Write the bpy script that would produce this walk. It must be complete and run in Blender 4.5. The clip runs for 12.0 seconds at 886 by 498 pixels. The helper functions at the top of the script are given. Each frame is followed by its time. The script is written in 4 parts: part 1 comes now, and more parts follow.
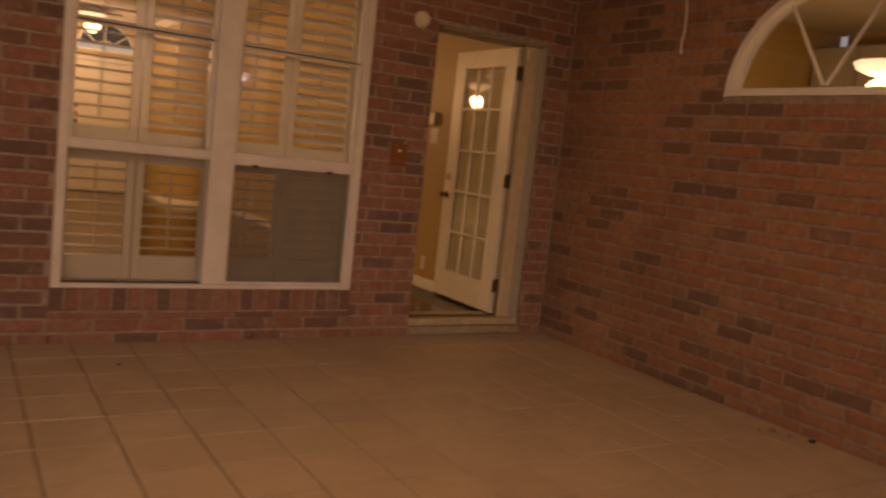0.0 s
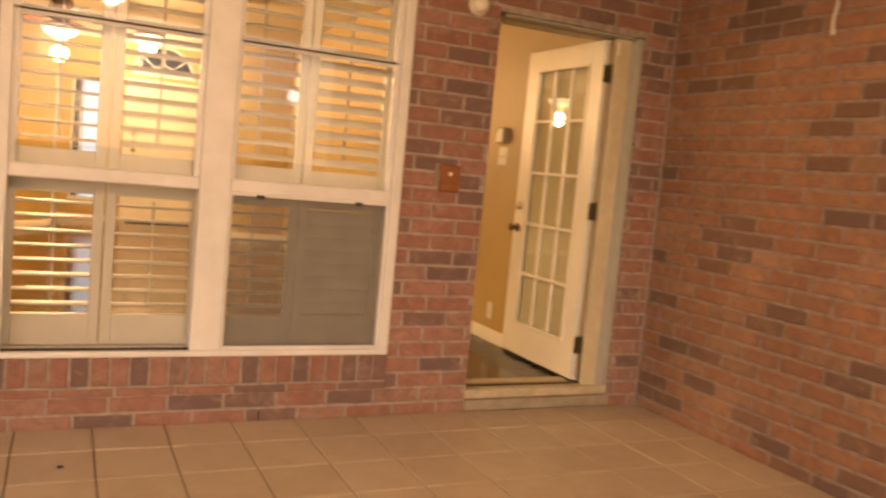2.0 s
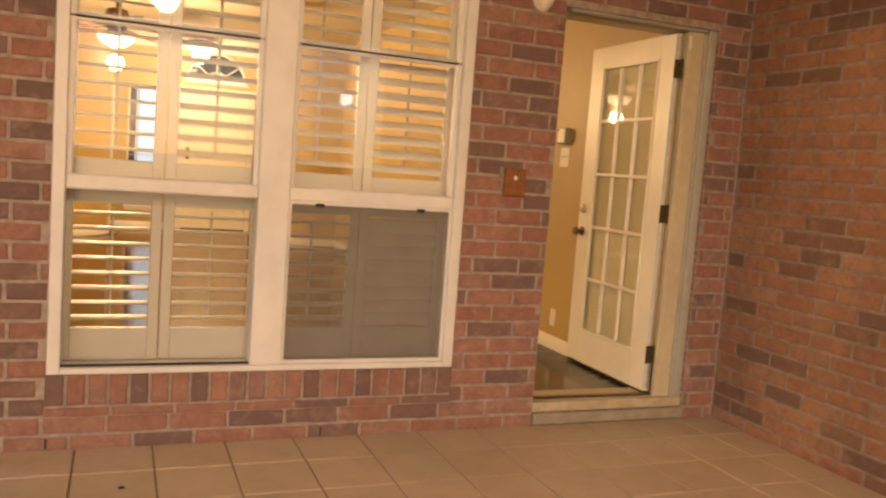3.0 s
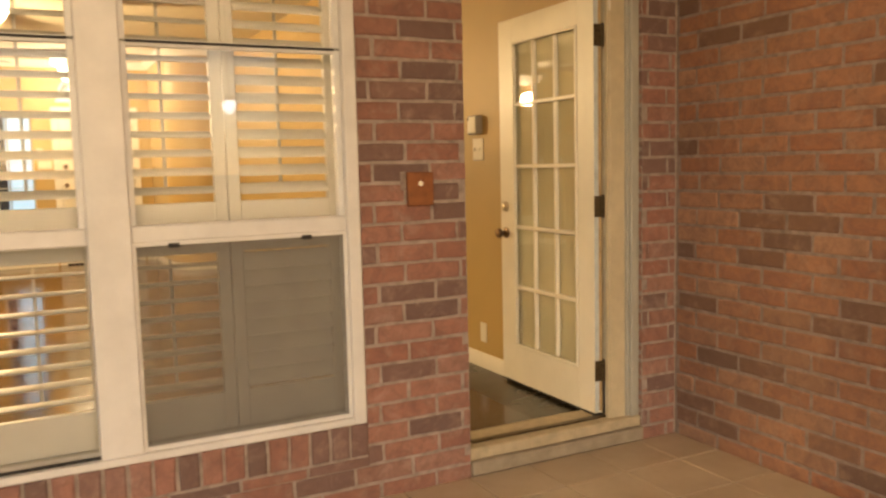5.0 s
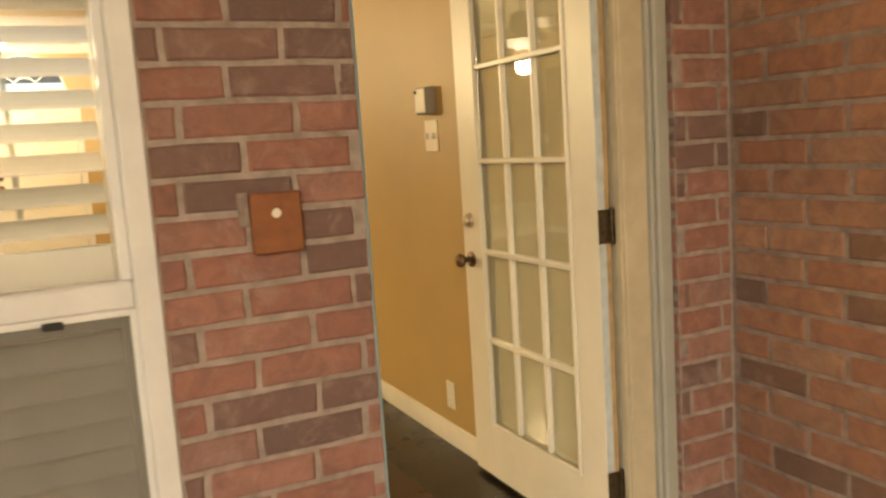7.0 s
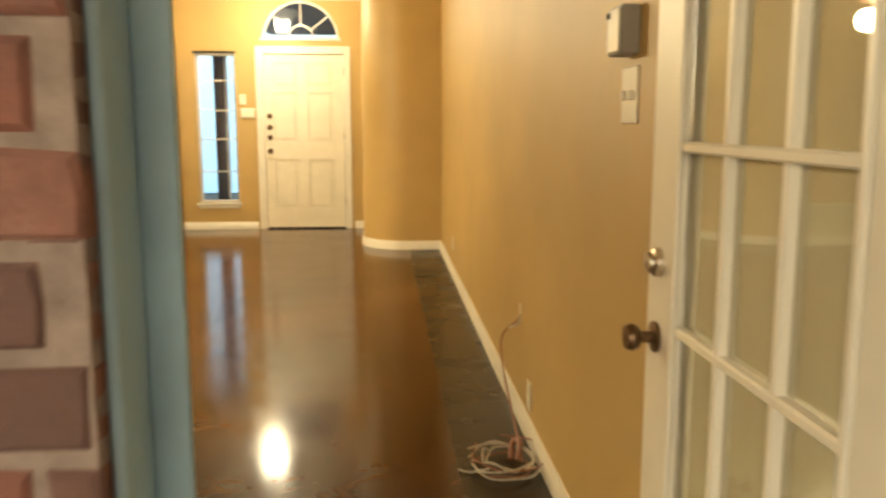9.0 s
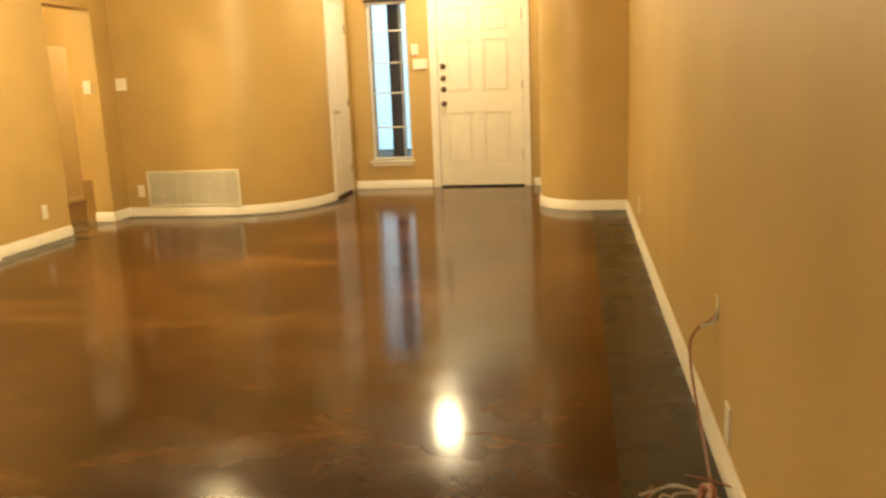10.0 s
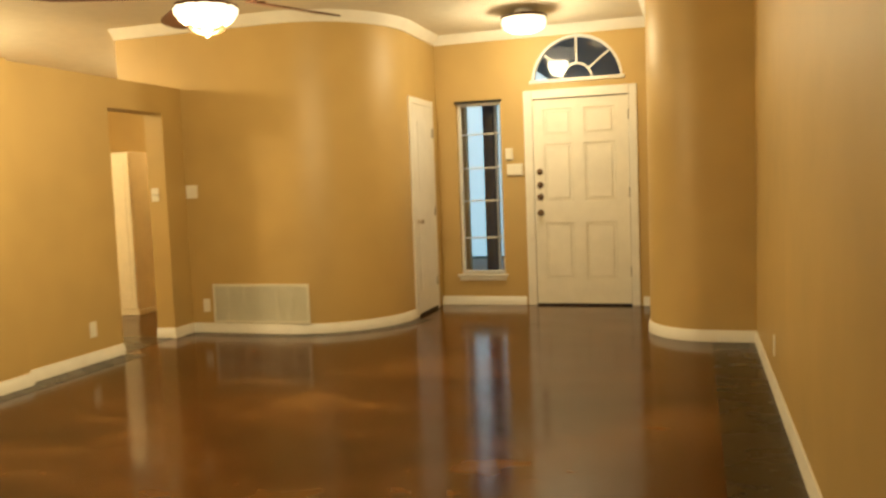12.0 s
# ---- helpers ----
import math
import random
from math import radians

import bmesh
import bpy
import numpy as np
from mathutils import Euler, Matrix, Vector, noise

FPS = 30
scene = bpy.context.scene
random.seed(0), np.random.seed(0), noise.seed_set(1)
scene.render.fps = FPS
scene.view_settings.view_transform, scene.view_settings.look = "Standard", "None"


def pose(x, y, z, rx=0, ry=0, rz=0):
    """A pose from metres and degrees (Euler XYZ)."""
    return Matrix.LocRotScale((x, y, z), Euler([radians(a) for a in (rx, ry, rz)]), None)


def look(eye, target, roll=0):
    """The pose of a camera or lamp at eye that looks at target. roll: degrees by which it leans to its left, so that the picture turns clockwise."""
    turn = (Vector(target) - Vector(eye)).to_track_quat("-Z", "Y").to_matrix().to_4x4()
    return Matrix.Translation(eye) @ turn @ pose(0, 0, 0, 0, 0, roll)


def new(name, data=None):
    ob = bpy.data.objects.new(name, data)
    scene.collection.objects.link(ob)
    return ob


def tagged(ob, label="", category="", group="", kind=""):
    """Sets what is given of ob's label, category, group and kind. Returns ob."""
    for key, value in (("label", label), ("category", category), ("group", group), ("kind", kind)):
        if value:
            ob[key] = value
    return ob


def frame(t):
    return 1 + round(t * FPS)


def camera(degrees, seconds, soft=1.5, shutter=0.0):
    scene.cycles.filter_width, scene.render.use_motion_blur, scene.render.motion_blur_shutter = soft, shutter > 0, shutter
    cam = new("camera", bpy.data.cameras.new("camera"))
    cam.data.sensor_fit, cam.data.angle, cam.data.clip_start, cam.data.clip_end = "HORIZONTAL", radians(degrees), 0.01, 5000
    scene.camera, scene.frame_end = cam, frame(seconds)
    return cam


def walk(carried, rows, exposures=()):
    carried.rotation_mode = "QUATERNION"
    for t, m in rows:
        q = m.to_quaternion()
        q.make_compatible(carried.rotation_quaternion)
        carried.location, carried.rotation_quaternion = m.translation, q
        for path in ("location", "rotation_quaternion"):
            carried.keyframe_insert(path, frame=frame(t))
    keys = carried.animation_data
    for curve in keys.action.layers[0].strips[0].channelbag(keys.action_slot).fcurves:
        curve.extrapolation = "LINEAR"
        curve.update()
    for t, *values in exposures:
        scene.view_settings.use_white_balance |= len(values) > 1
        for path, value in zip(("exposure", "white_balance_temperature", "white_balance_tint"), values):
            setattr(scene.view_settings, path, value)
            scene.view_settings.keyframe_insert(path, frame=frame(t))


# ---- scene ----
cam = camera(57.0, 12.0, soft=2.4, shutter=0.5)
PATH = [
    (0, (-2.806, -4.887, 1.212), (-1.763, -3.196, 0.987), 6.2),
    (0.5, (-2.483, -4.721, 1.176), (-1.344, -3.089, 0.978), 6.0),
    (1, (-2.319, -4.498, 1.187), (-1.131, -2.9, 0.995), 6.0),
    (1.5, (-2.13, -4.18, 1.177), (-1.088, -2.483, 0.996), 5.4),
    (2, (-2.041, -3.852, 1.215), (-1.19, -2.051, 1.032), 5.3),
    (2.5, (-2.037, -3.674, 1.214), (-1.295, -1.826, 1.034), 5.0),
    (3, (-2.046, -3.658, 1.226), (-1.304, -1.811, 1.035), 4.3),
    (3.5, (-2.001, -3.63, 1.225), (-1.211, -1.803, 1.028), 3.0),
    (5.5, (-1.479, -2.675, 1.3), (-0.543, -0.92, 1.092), -2.4),
    (6, (-1.256, -2.363, 1.314), (-0.299, -0.621, 1.096), -2.8),
    (6.5, (-0.98, -2.12, 1.353), (-0.051, -0.365, 1.111), -2.9),
    (8.3, (-0.055, -0.993, 1.315), (0.503, 0.906, 1.025), -2.1),
    (8.5, (0.016, -0.916, 1.33), (0.49, 1.001, 1.013), -0.7),
    (8.7, (0.11, -0.80, 1.33), (0.425, 1.148, 1.001), 0.0),
    (9, (0.213, -0.61, 1.315), (0.359, 1.361, 1.009), 0.0),
    (9.2, (0.25, -0.45, 1.316), (0.294, 1.522, 0.983), -0.0),
    (9.5, (0.3, -0.192, 1.314), (0.185, 1.768, 0.932), -1.2),
    (10, (0.358, 0.154, 1.26), (0.031, 2.085, 0.851), -2.3),
    (10.5, (0.413, 0.401, 1.274), (-0.051, 2.312, 0.907), -2.6),
    (11, (0.42, 0.655, 1.269), (-0.166, 2.544, 0.968), -2.3),
    (11.5, (0.419, 0.903, 1.27), (-0.238, 2.778, 1.04), -2.2),
    (12, (0.379, 1.162, 1.297), (-0.215, 3.066, 1.141), -2.2),
]
# exposure follows the clip's camera, which opens up in the first second and settles again indoors
EXPOSURES = [(0.0, -1.45, 10000, 47), (0.25, -0.85, 10000, 47), (0.5, -0.45, 10000, 47), (0.7, -0.38, 9900, 46), (0.9, -0.08, 9700, 45), (1.6, 0.28, 9300, 36), (2.3, 0.26, 8500, 30), (3.5, 0.20, 7800, 24), (5.5, 0.34, 7200, 14),
             (6.5, 0.40, 6900, 11), (8.3, 0.54, 5800, 4), (9.0, 0.42, 6200, 6), (9.6, 0.30, 6600, 8), (10.2, 0.40, 6800, 7), (11.0, 0.15, 6600, 5), (12.0, -0.28, 6500, 6)]
walk(cam, [(t, look(eye, target, roll)) for t, eye, target, roll in PATH], EXPOSURES)

# ---- world and light ----
world = bpy.data.worlds.new("dusk")
world.use_nodes = True
scene.world = world
wn = world.node_tree.nodes
sky = wn.new("ShaderNodeTexSky")
sky.sky_type, sky.sun_disc = "NISHITA", False
sky.sun_elevation, sky.sun_rotation = radians(22), radians(200)
world.node_tree.links.new(sky.outputs[0], wn["Background"].inputs[0])
wn["Background"].inputs[1].default_value = 0.15

ZG = -0.058         # patio floor
ZF = 0.112          # indoor floor, in the room's own measure
ZC = 2.87           # indoor ceiling
ZP = 2.75           # patio ceiling
ROOM = Vector((-0.05, 0.085, -0.062))   # where the indoor room's own measure begins
WARM = (1.0, 0.76, 0.40)


def lamp(name, place, watts, radius, colour=WARM):
    d = bpy.data.lights.new(name, "POINT")
    d.energy, d.shadow_soft_size, d.color = watts, radius, colour
    ob = new(name, d)
    ob.location = place
    return ob


lamp("entry_bulb", (-1.05, 8.385, 2.56), 74, 0.11, (1.0, 0.81, 0.50))
lamp("fan_bulb", (-2.12, 5.065, 2.03), 192, 0.08)
# added fill without a fixture, apart from the kitchen ceiling light
lamp("kitchen_fill", (-6.4, 6.3, 2.5), 340, 0.15)
# added fill that brightens the hall seen through the doorway; no fixture
lamp("hall_fill", (-5.0, 9.6, 2.3), 85, 0.1)
# added lamp that lights the patio; its place is assumed
lamp("patio_fill", (-1.75, -3.3, 2.42), 122, 0.10, (1.0, 0.76, 0.48))
lamp("side_room_bulb", (2.6, -1.555, 1.94), 60, 0.12)


# ---- materials ----
def material(name, rough=0.6, metal=0.0):
    m = bpy.data.materials.new(name)
    m.use_nodes = True
    b = m.node_tree.nodes["Principled BSDF"]
    b.inputs["Roughness"].default_value, b.inputs["Metallic"].default_value = rough, metal
    return m, m.node_tree.nodes, m.node_tree.links, b


def tex_coord(n, l, scale=(1, 1, 1), space="Object"):
    c, mp = n.new("ShaderNodeTexCoord"), n.new("ShaderNodeMapping")
    if space == "World":
        g = n.new("ShaderNodeNewGeometry")
        l.new(g.outputs["Position"], mp.inputs[0])
    else:
        l.new(c.outputs[space], mp.inputs[0])
    mp.inputs["Scale"].default_value = scale
    return mp.outputs[0]


def noise_tex(n, l, vec, scale, detail=4, rough=0.6, distort=0.0):
    t = n.new("ShaderNodeTexNoise")
    t.inputs["Scale"].default_value, t.inputs["Detail"].default_value = scale, detail
    t.inputs["Roughness"].default_value, t.inputs["Distortion"].default_value = rough, distort
    l.new(vec, t.inputs["Vector"])
    return t.outputs["Fac"]


def ramp(n, l, fac, stops):
    r = n.new("ShaderNodeValToRGB")
    while len(r.color_ramp.elements) < len(stops):
        r.color_ramp.elements.new(0.5)
    for e, (p, c) in zip(r.color_ramp.elements, stops):
        e.position, e.color = p, (*c, 1) if len(c) == 3 else c
    l.new(fac, r.inputs[0])
    return r.outputs[0]


def mix(n, l, fac, a, b, kind="MIX"):
    x = n.new("ShaderNodeMix")
    x.data_type, x.blend_type = "RGBA", kind
    for s, v in ((0, fac), (6, a), (7, b)):
        if isinstance(v, (int, float)):
            x.inputs[s].default_value = v
        elif isinstance(v, tuple):
            x.inputs[s].default_value = (*v, 1)
        else:
            l.new(v, x.inputs[s])
    return x.outputs[2]


def bump(n, l, b, height, strength=0.3, dist=0.002):
    u = n.new("ShaderNodeBump")
    u.inputs["Strength"].default_value, u.inputs["Distance"].default_value = strength, dist
    l.new(height, u.inputs["Height"])
    l.new(u.outputs[0], b.inputs["Normal"])


def plain(name, colour, rough=0.5, metal=0.0, vary=0.06, scale=9.0, relief=0.12, detail=5):
    """A painted or plain surface with slight stains and fine grain."""
    m, n, l, b = material(name, rough, metal)
    v = tex_coord(n, l, space="World")
    f = noise_tex(n, l, v, scale, detail)
    lo, hi = tuple(c * (1 - vary * 2) for c in colour), tuple(min(1, c * (1 + vary)) for c in colour)
    l.new(ramp(n, l, f, [(0.3, lo), (0.6, colour), (0.8, hi)]), b.inputs["Base Color"])
    bump(n, l, b, noise_tex(n, l, v, 140, 3), relief)
    return m


def brick_material(name, per_island, stops, smear):
    m, n, l, b = material(name, 0.88)
    if per_island:
        pick = n.new("ShaderNodeNewGeometry").outputs["Random Per Island"]
    else:
        pick = n.new("ShaderNodeObjectInfo").outputs["Random"]
    v = tex_coord(n, l, space="World")
    base = ramp(n, l, pick, stops)
    blotch = noise_tex(n, l, v, 16, 6, 0.68, 0.6)
    c = mix(n, l, ramp(n, l, blotch, [(0.40, (0, 0, 0)), (0.72, (0.7, 0.7, 0.7))]), base, (0.15, 0.085, 0.07))
    pale = noise_tex(n, l, v, 9, 6, 0.72, 0.5)
    c = mix(n, l, ramp(n, l, pale, [(0.52, (0, 0, 0)), (0.76, (0.6, 0.6, 0.6))]), c, smear)
    soot = noise_tex(n, l, v, 1.1, 5, 0.6, 0.6)
    c = mix(n, l, ramp(n, l, soot, [(0.45, (0, 0, 0)), (0.72, (0.4, 0.4, 0.4))]), c, (0.15, 0.085, 0.06))
    grime = noise_tex(n, l, v, 50, 5, 0.75)
    c = mix(n, l, ramp(n, l, grime, [(0.5, (0, 0, 0)), (0.75, (0.55, 0.55, 0.55))]), c, (0.22, 0.13, 0.10))
    l.new(c, b.inputs["Base Color"])
    bump(n, l, b, noise_tex(n, l, v, 60, 6, 0.75), 0.9, 0.004)
    return m


PINK_BRICK = [(0.0, (0.33, 0.145, 0.105)), (0.28, (0.38, 0.185, 0.14)), (0.42, (0.31, 0.14, 0.105)), (0.56, (0.41, 0.22, 0.17)), (0.68, (0.23, 0.135, 0.115)), (1.0, (0.16, 0.105, 0.095))]
BROWN_BRICK = [(0.0, (0.36, 0.16, 0.085)), (0.28, (0.40, 0.20, 0.115)), (0.5, (0.34, 0.145, 0.08)), (0.70, (0.43, 0.24, 0.15)), (0.82, (0.22, 0.12, 0.075)), (1.0, (0.16, 0.10, 0.075))]


def floor_tile_material():
    m, n, l, b = material("ceramic_floor_tile", 0.42)
    v = tex_coord(n, l, space="World")
    pick = n.new("ShaderNodeObjectInfo").outputs["Random"]
    base = ramp(n, l, pick, [(0.0, (0.47, 0.38, 0.27)), (0.5, (0.53, 0.43, 0.31)), (1.0, (0.50, 0.41, 0.30))])
    c = mix(n, l, ramp(n, l, noise_tex(n, l, v, 5, 6, 0.65), [(0.4, (0, 0, 0)), (0.75, (0.6, 0.6, 0.6))]), base, (0.40, 0.30, 0.20))
    l.new(c, b.inputs["Base Color"])
    l.new(ramp(n, l, noise_tex(n, l, v, 12, 4), [(0.3, (0.34,) * 3), (0.8, (0.58,) * 3)]), b.inputs["Roughness"])
    bump(n, l, b, noise_tex(n, l, v, 60, 4), 0.15)
    return m


def concrete_material(name, stops, gloss=0.4, rough=(0.08, 0.15)):
    m, n, l, b = material(name, 0.1)
    v = tex_coord(n, l, scale=(0.8, 1.25, 1), space="World")
    big = noise_tex(n, l, v, 1.2, 2.2, 0.5, 0.6)
    small = noise_tex(n, l, v, 5.0, 4, 0.6, 0.5)
    c = mix(n, l, 0.38, ramp(n, l, big, stops), ramp(n, l, small, stops))
    l.new(c, b.inputs["Base Color"])
    l.new(ramp(n, l, noise_tex(n, l, v, 3.0, 5), [(0.3, (rough[0],) * 3), (0.75, (rough[1],) * 3)]), b.inputs["Roughness"])
    b.inputs["Specular IOR Level"].default_value = gloss
    bump(n, l, b, noise_tex(n, l, v, 2.2, 2), 0.008, 0.01)
    return m


def glass_material(name="window_glass", rough=0.0, tint=(1, 1, 1)):
    m, n, l, b = material(name, rough)
    b.inputs["Base Color"].default_value = (*tint, 1)
    b.inputs["Transmission Weight"].default_value, b.inputs["IOR"].default_value = 1.0, 1.45
    return m


def glow(name, colour, strength):
    m, n, l, b = material(name, 0.4)
    b.inputs["Base Color"].default_value = (0.9, 0.88, 0.82, 1)
    b.inputs["Emission Color"].default_value, b.inputs["Emission Strength"].default_value = (*colour, 1), strength
    return m


M_BRICK, M_BRICK_REST = (brick_material("pink_red_brick", k, PINK_BRICK, (0.46, 0.33, 0.28)) for k in (False, True))
M_BRICK2, M_BRICK2_REST = (brick_material("brown_red_brick", k, BROWN_BRICK, (0.44, 0.29, 0.20)) for k in (False, True))
M_MORTAR = plain("mortar", (0.32, 0.25, 0.215), 0.95, vary=0.2, scale=20, relief=0.7)
M_MORTAR_PALE = plain("pale_mortar", (0.385, 0.315, 0.275), 0.95, vary=0.2, scale=20, relief=0.7)
M_TILE = floor_tile_material()
M_GROUT = plain("dark_grout", (0.27, 0.20, 0.135), 0.95, vary=0.15, relief=0.5)
M_WALL = plain("tan_wall_paint", (0.51, 0.352, 0.128), 0.48, vary=0.05, scale=1.6, relief=0.015, detail=2)
M_CEIL = plain("ceiling_paint", (0.72, 0.66, 0.54), 0.9, vary=0.03, relief=0.4)
M_WHITE = plain("white_trim_paint", (0.80, 0.77, 0.69), 0.35, vary=0.04, scale=5)
M_DOOR = plain("cream_door_paint", (0.82, 0.78, 0.67), 0.35, vary=0.04, scale=4)
M_FRAME = plain("white_window_paint", (0.74, 0.73, 0.71), 0.4, vary=0.06, scale=6)
# blue-grey jamb colour, made paler and bluer to stand in for sky light
M_JAMBLEFT = plain("skylit_jamb_paint", (0.46, 0.70, 0.84), 0.5, vary=0.08, scale=8)
M_JAMB = plain("weathered_grey_jamb_paint", (0.42, 0.41, 0.36), 0.5, vary=0.08, scale=8)
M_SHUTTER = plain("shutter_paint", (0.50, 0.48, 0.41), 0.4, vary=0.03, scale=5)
M_STONE = plain("threshold_concrete", (0.34, 0.29, 0.22), 0.8, vary=0.12, scale=12, relief=0.5)
M_BRONZE = plain("oil_rubbed_bronze", (0.16, 0.10, 0.055), 0.35, 0.8, vary=0.15, scale=30)
M_STEEL = plain("satin_nickel", (0.62, 0.56, 0.46), 0.28, 0.95, vary=0.05, scale=40)
M_HINGE = plain("dark_antique_brass", (0.16, 0.12, 0.07), 0.4, 0.8, vary=0.25, scale=60)
M_PLASTIC = plain("ivory_plastic", (0.80, 0.76, 0.64), 0.4, vary=0.02)
M_COPPER = plain("rusty_box_cover", (0.27, 0.095, 0.03), 0.6, vary=0.15, scale=25)
M_CONCRETE = concrete_material("stained_polished_concrete", [(0.34, (0.026, 0.008, 0.0025)), (0.47, (0.048, 0.0145, 0.0033)), (0.58, (0.080, 0.027, 0.006)), (0.72, (0.20, 0.088, 0.023))], 0.24, (0.09, 0.19))
M_BORDER = concrete_material("dark_stained_border", [(0.3, (0.026, 0.019, 0.010)), (0.55, (0.033, 0.024, 0.013)), (0.8, (0.040, 0.029, 0.016))], 0.22, (0.22, 0.34))
M_GLASS = glass_material()
M_FROST = plain("sheer_door_film", (0.37, 0.335, 0.21), 0.85, vary=0.03)
M_DARK = plain("dark_rubber_and_gap_shade", (0.02, 0.018, 0.015), 0.7)
M_FANWOOD = plain("dark_walnut_blade", (0.06, 0.02, 0.012), 0.35, vary=0.2, scale=14)
M_LAMP = glow("lit_lamp_glass", (1.0, 0.82, 0.55), 3.0)
M_ADDEDLAMP = glow("added_patio_lamp_glow", (1.0, 0.85, 0.62), 14.0)
M_COOLLAMP = glow("lit_cool_lamp_glass", (0.72, 0.86, 1.0), 12.0)
M_WIRE = plain("white_cable", (0.70, 0.66, 0.58), 0.5)
M_REDWIRE = plain("red_brown_cable", (0.30, 0.12, 0.07), 0.5)
M_GRILLE = plain("return_vent_paint", (0.74, 0.70, 0.56), 0.45, vary=0.04)
# vent backing, with the shade behind the slats put into its colour
M_VENTSHADE = plain("vent_filter_shadow", (0.30, 0.28, 0.19), 0.9)
M_GROUND = plain("dusk_lawn", (0.05, 0.07, 0.03), 0.95, vary=0.3, scale=2)
M_DUSK = glow("dusk_sky_glow", (0.36, 0.72, 0.95), 0.8)


# ---- mesh helpers ----
def add_box(bm, x0, x1, y0, y1, z0, z1, bevel=0.0):
    m = Matrix.LocRotScale(((x0 + x1) / 2, (y0 + y1) / 2, (z0 + z1) / 2), None, (abs(x1 - x0), abs(y1 - y0), abs(z1 - z0)))
    r = bmesh.ops.create_cube(bm, size=1, matrix=m)
    if bevel:
        es = {e for v in r["verts"] for e in v.link_edges}
        bmesh.ops.bevel(bm, geom=list(es), offset=bevel, segments=1, affect="EDGES")
    return bm


def box_bm(*a, **k):
    return add_box(bmesh.new(), *a, **k)


def add_cyl(bm, a, b, r0, r1=None, seg=16):
    """A round bar from a to b."""
    a, b = Vector(a), Vector(b)
    m = Matrix.Translation((a + b) / 2) @ (b - a).to_track_quat("Z", "Y").to_matrix().to_4x4()
    bmesh.ops.create_cone(bm, cap_ends=True, segments=seg, radius1=r0, radius2=r0 if r1 is None else r1, depth=(b - a).length, matrix=m)
    return bm


def add_lathe(bm, profile, centre=(0, 0, 0), seg=24, m=None):
    """Turns (radius, height) pairs round a vertical axis."""
    m = m or Matrix.Translation(centre)
    rings = [[bm.verts.new(m @ Vector((max(r, 1e-4) * math.cos(2 * math.pi * i / seg), max(r, 1e-4) * math.sin(2 * math.pi * i / seg), h))) for i in range(seg)] for r, h in profile]
    for a, b in zip(rings, rings[1:]):
        for i in range(seg):
            bm.faces.new((a[i], a[(i + 1) % seg], b[(i + 1) % seg], b[i]))
    return bm


def add_prism(bm, outline, axis, lo, hi):
    """Extrudes a closed outline of (u, v) along x, y or z."""
    put = {"x": lambda u, v, w: (w, u, v), "y": lambda u, v, w: (u, w, v), "z": lambda u, v, w: (u, v, w)}[axis]
    a = [bm.verts.new(put(u, v, lo)) for u, v in outline]
    b = [bm.verts.new(put(u, v, hi)) for u, v in outline]
    bm.faces.new(a)
    bm.faces.new(b[::-1])
    for i in range(len(a)):
        j = (i + 1) % len(a)
        bm.faces.new((a[i], b[i], b[j], a[j]))
    return bm


def add_sweep(bm, path, profile, flip=1.0):
    """Carries a profile of (out, up) along a level path; out is to the path's left."""
    pts = [Vector(p) for p in path]
    rows = []
    for i, p in enumerate(pts):
        d0 = (pts[i] - pts[i - 1]).normalized() if i else (pts[1] - p).normalized()
        d1 = (pts[i + 1] - p).normalized() if i + 1 < len(pts) else d0
        n0, n1 = Vector((-d0.y, d0.x)), Vector((-d1.y, d1.x))
        nn = (n0 + n1).normalized()
        nn = nn / max(0.3, nn.dot(n0))
        rows.append([bm.verts.new((p.x + nn.x * o * flip, p.y + nn.y * o * flip, z)) for o, z in profile])
    k = len(profile)
    for a, b in zip(rows, rows[1:]):
        for i in range(k):
            bm.faces.new((a[i], a[(i + 1) % k], b[(i + 1) % k], b[i]))
    bm.faces.new(rows[0])
    bm.faces.new(rows[-1][::-1])
    return bm


ORIGIN = Vector((0, 0, 0))                 # shifts all that is built next


def part(name, bm, mat, parent=None, label="", smooth=False):
    bm.transform(Matrix.Translation(ORIGIN))
    bmesh.ops.recalc_face_normals(bm, faces=bm.faces)
    me = bpy.data.meshes.new(name)
    bm.to_mesh(me)
    bm.free()
    me.materials.append(mat)
    if smooth:
        me.polygons.foreach_set("use_smooth", [True] * len(me.polygons))
        me.set_sharp_from_angle(angle=radians(42))
    ob = new(name, me)
    if parent:
        ob.parent = parent
        ob.matrix_parent_inverse = parent.matrix_basis.inverted()
    return tagged(ob, label)


def thing(name, place, label, category, group=""):
    ob = new(name)
    ob.matrix_basis = Matrix.Translation(Vector(place) + ORIGIN)
    ob.empty_display_size = 0.1
    return tagged(ob, label, category, group)


def structure(name, bm, mat, label, category, smooth=False):
    return tagged(part(name, bm, mat, smooth=smooth), label, category, kind="structure")


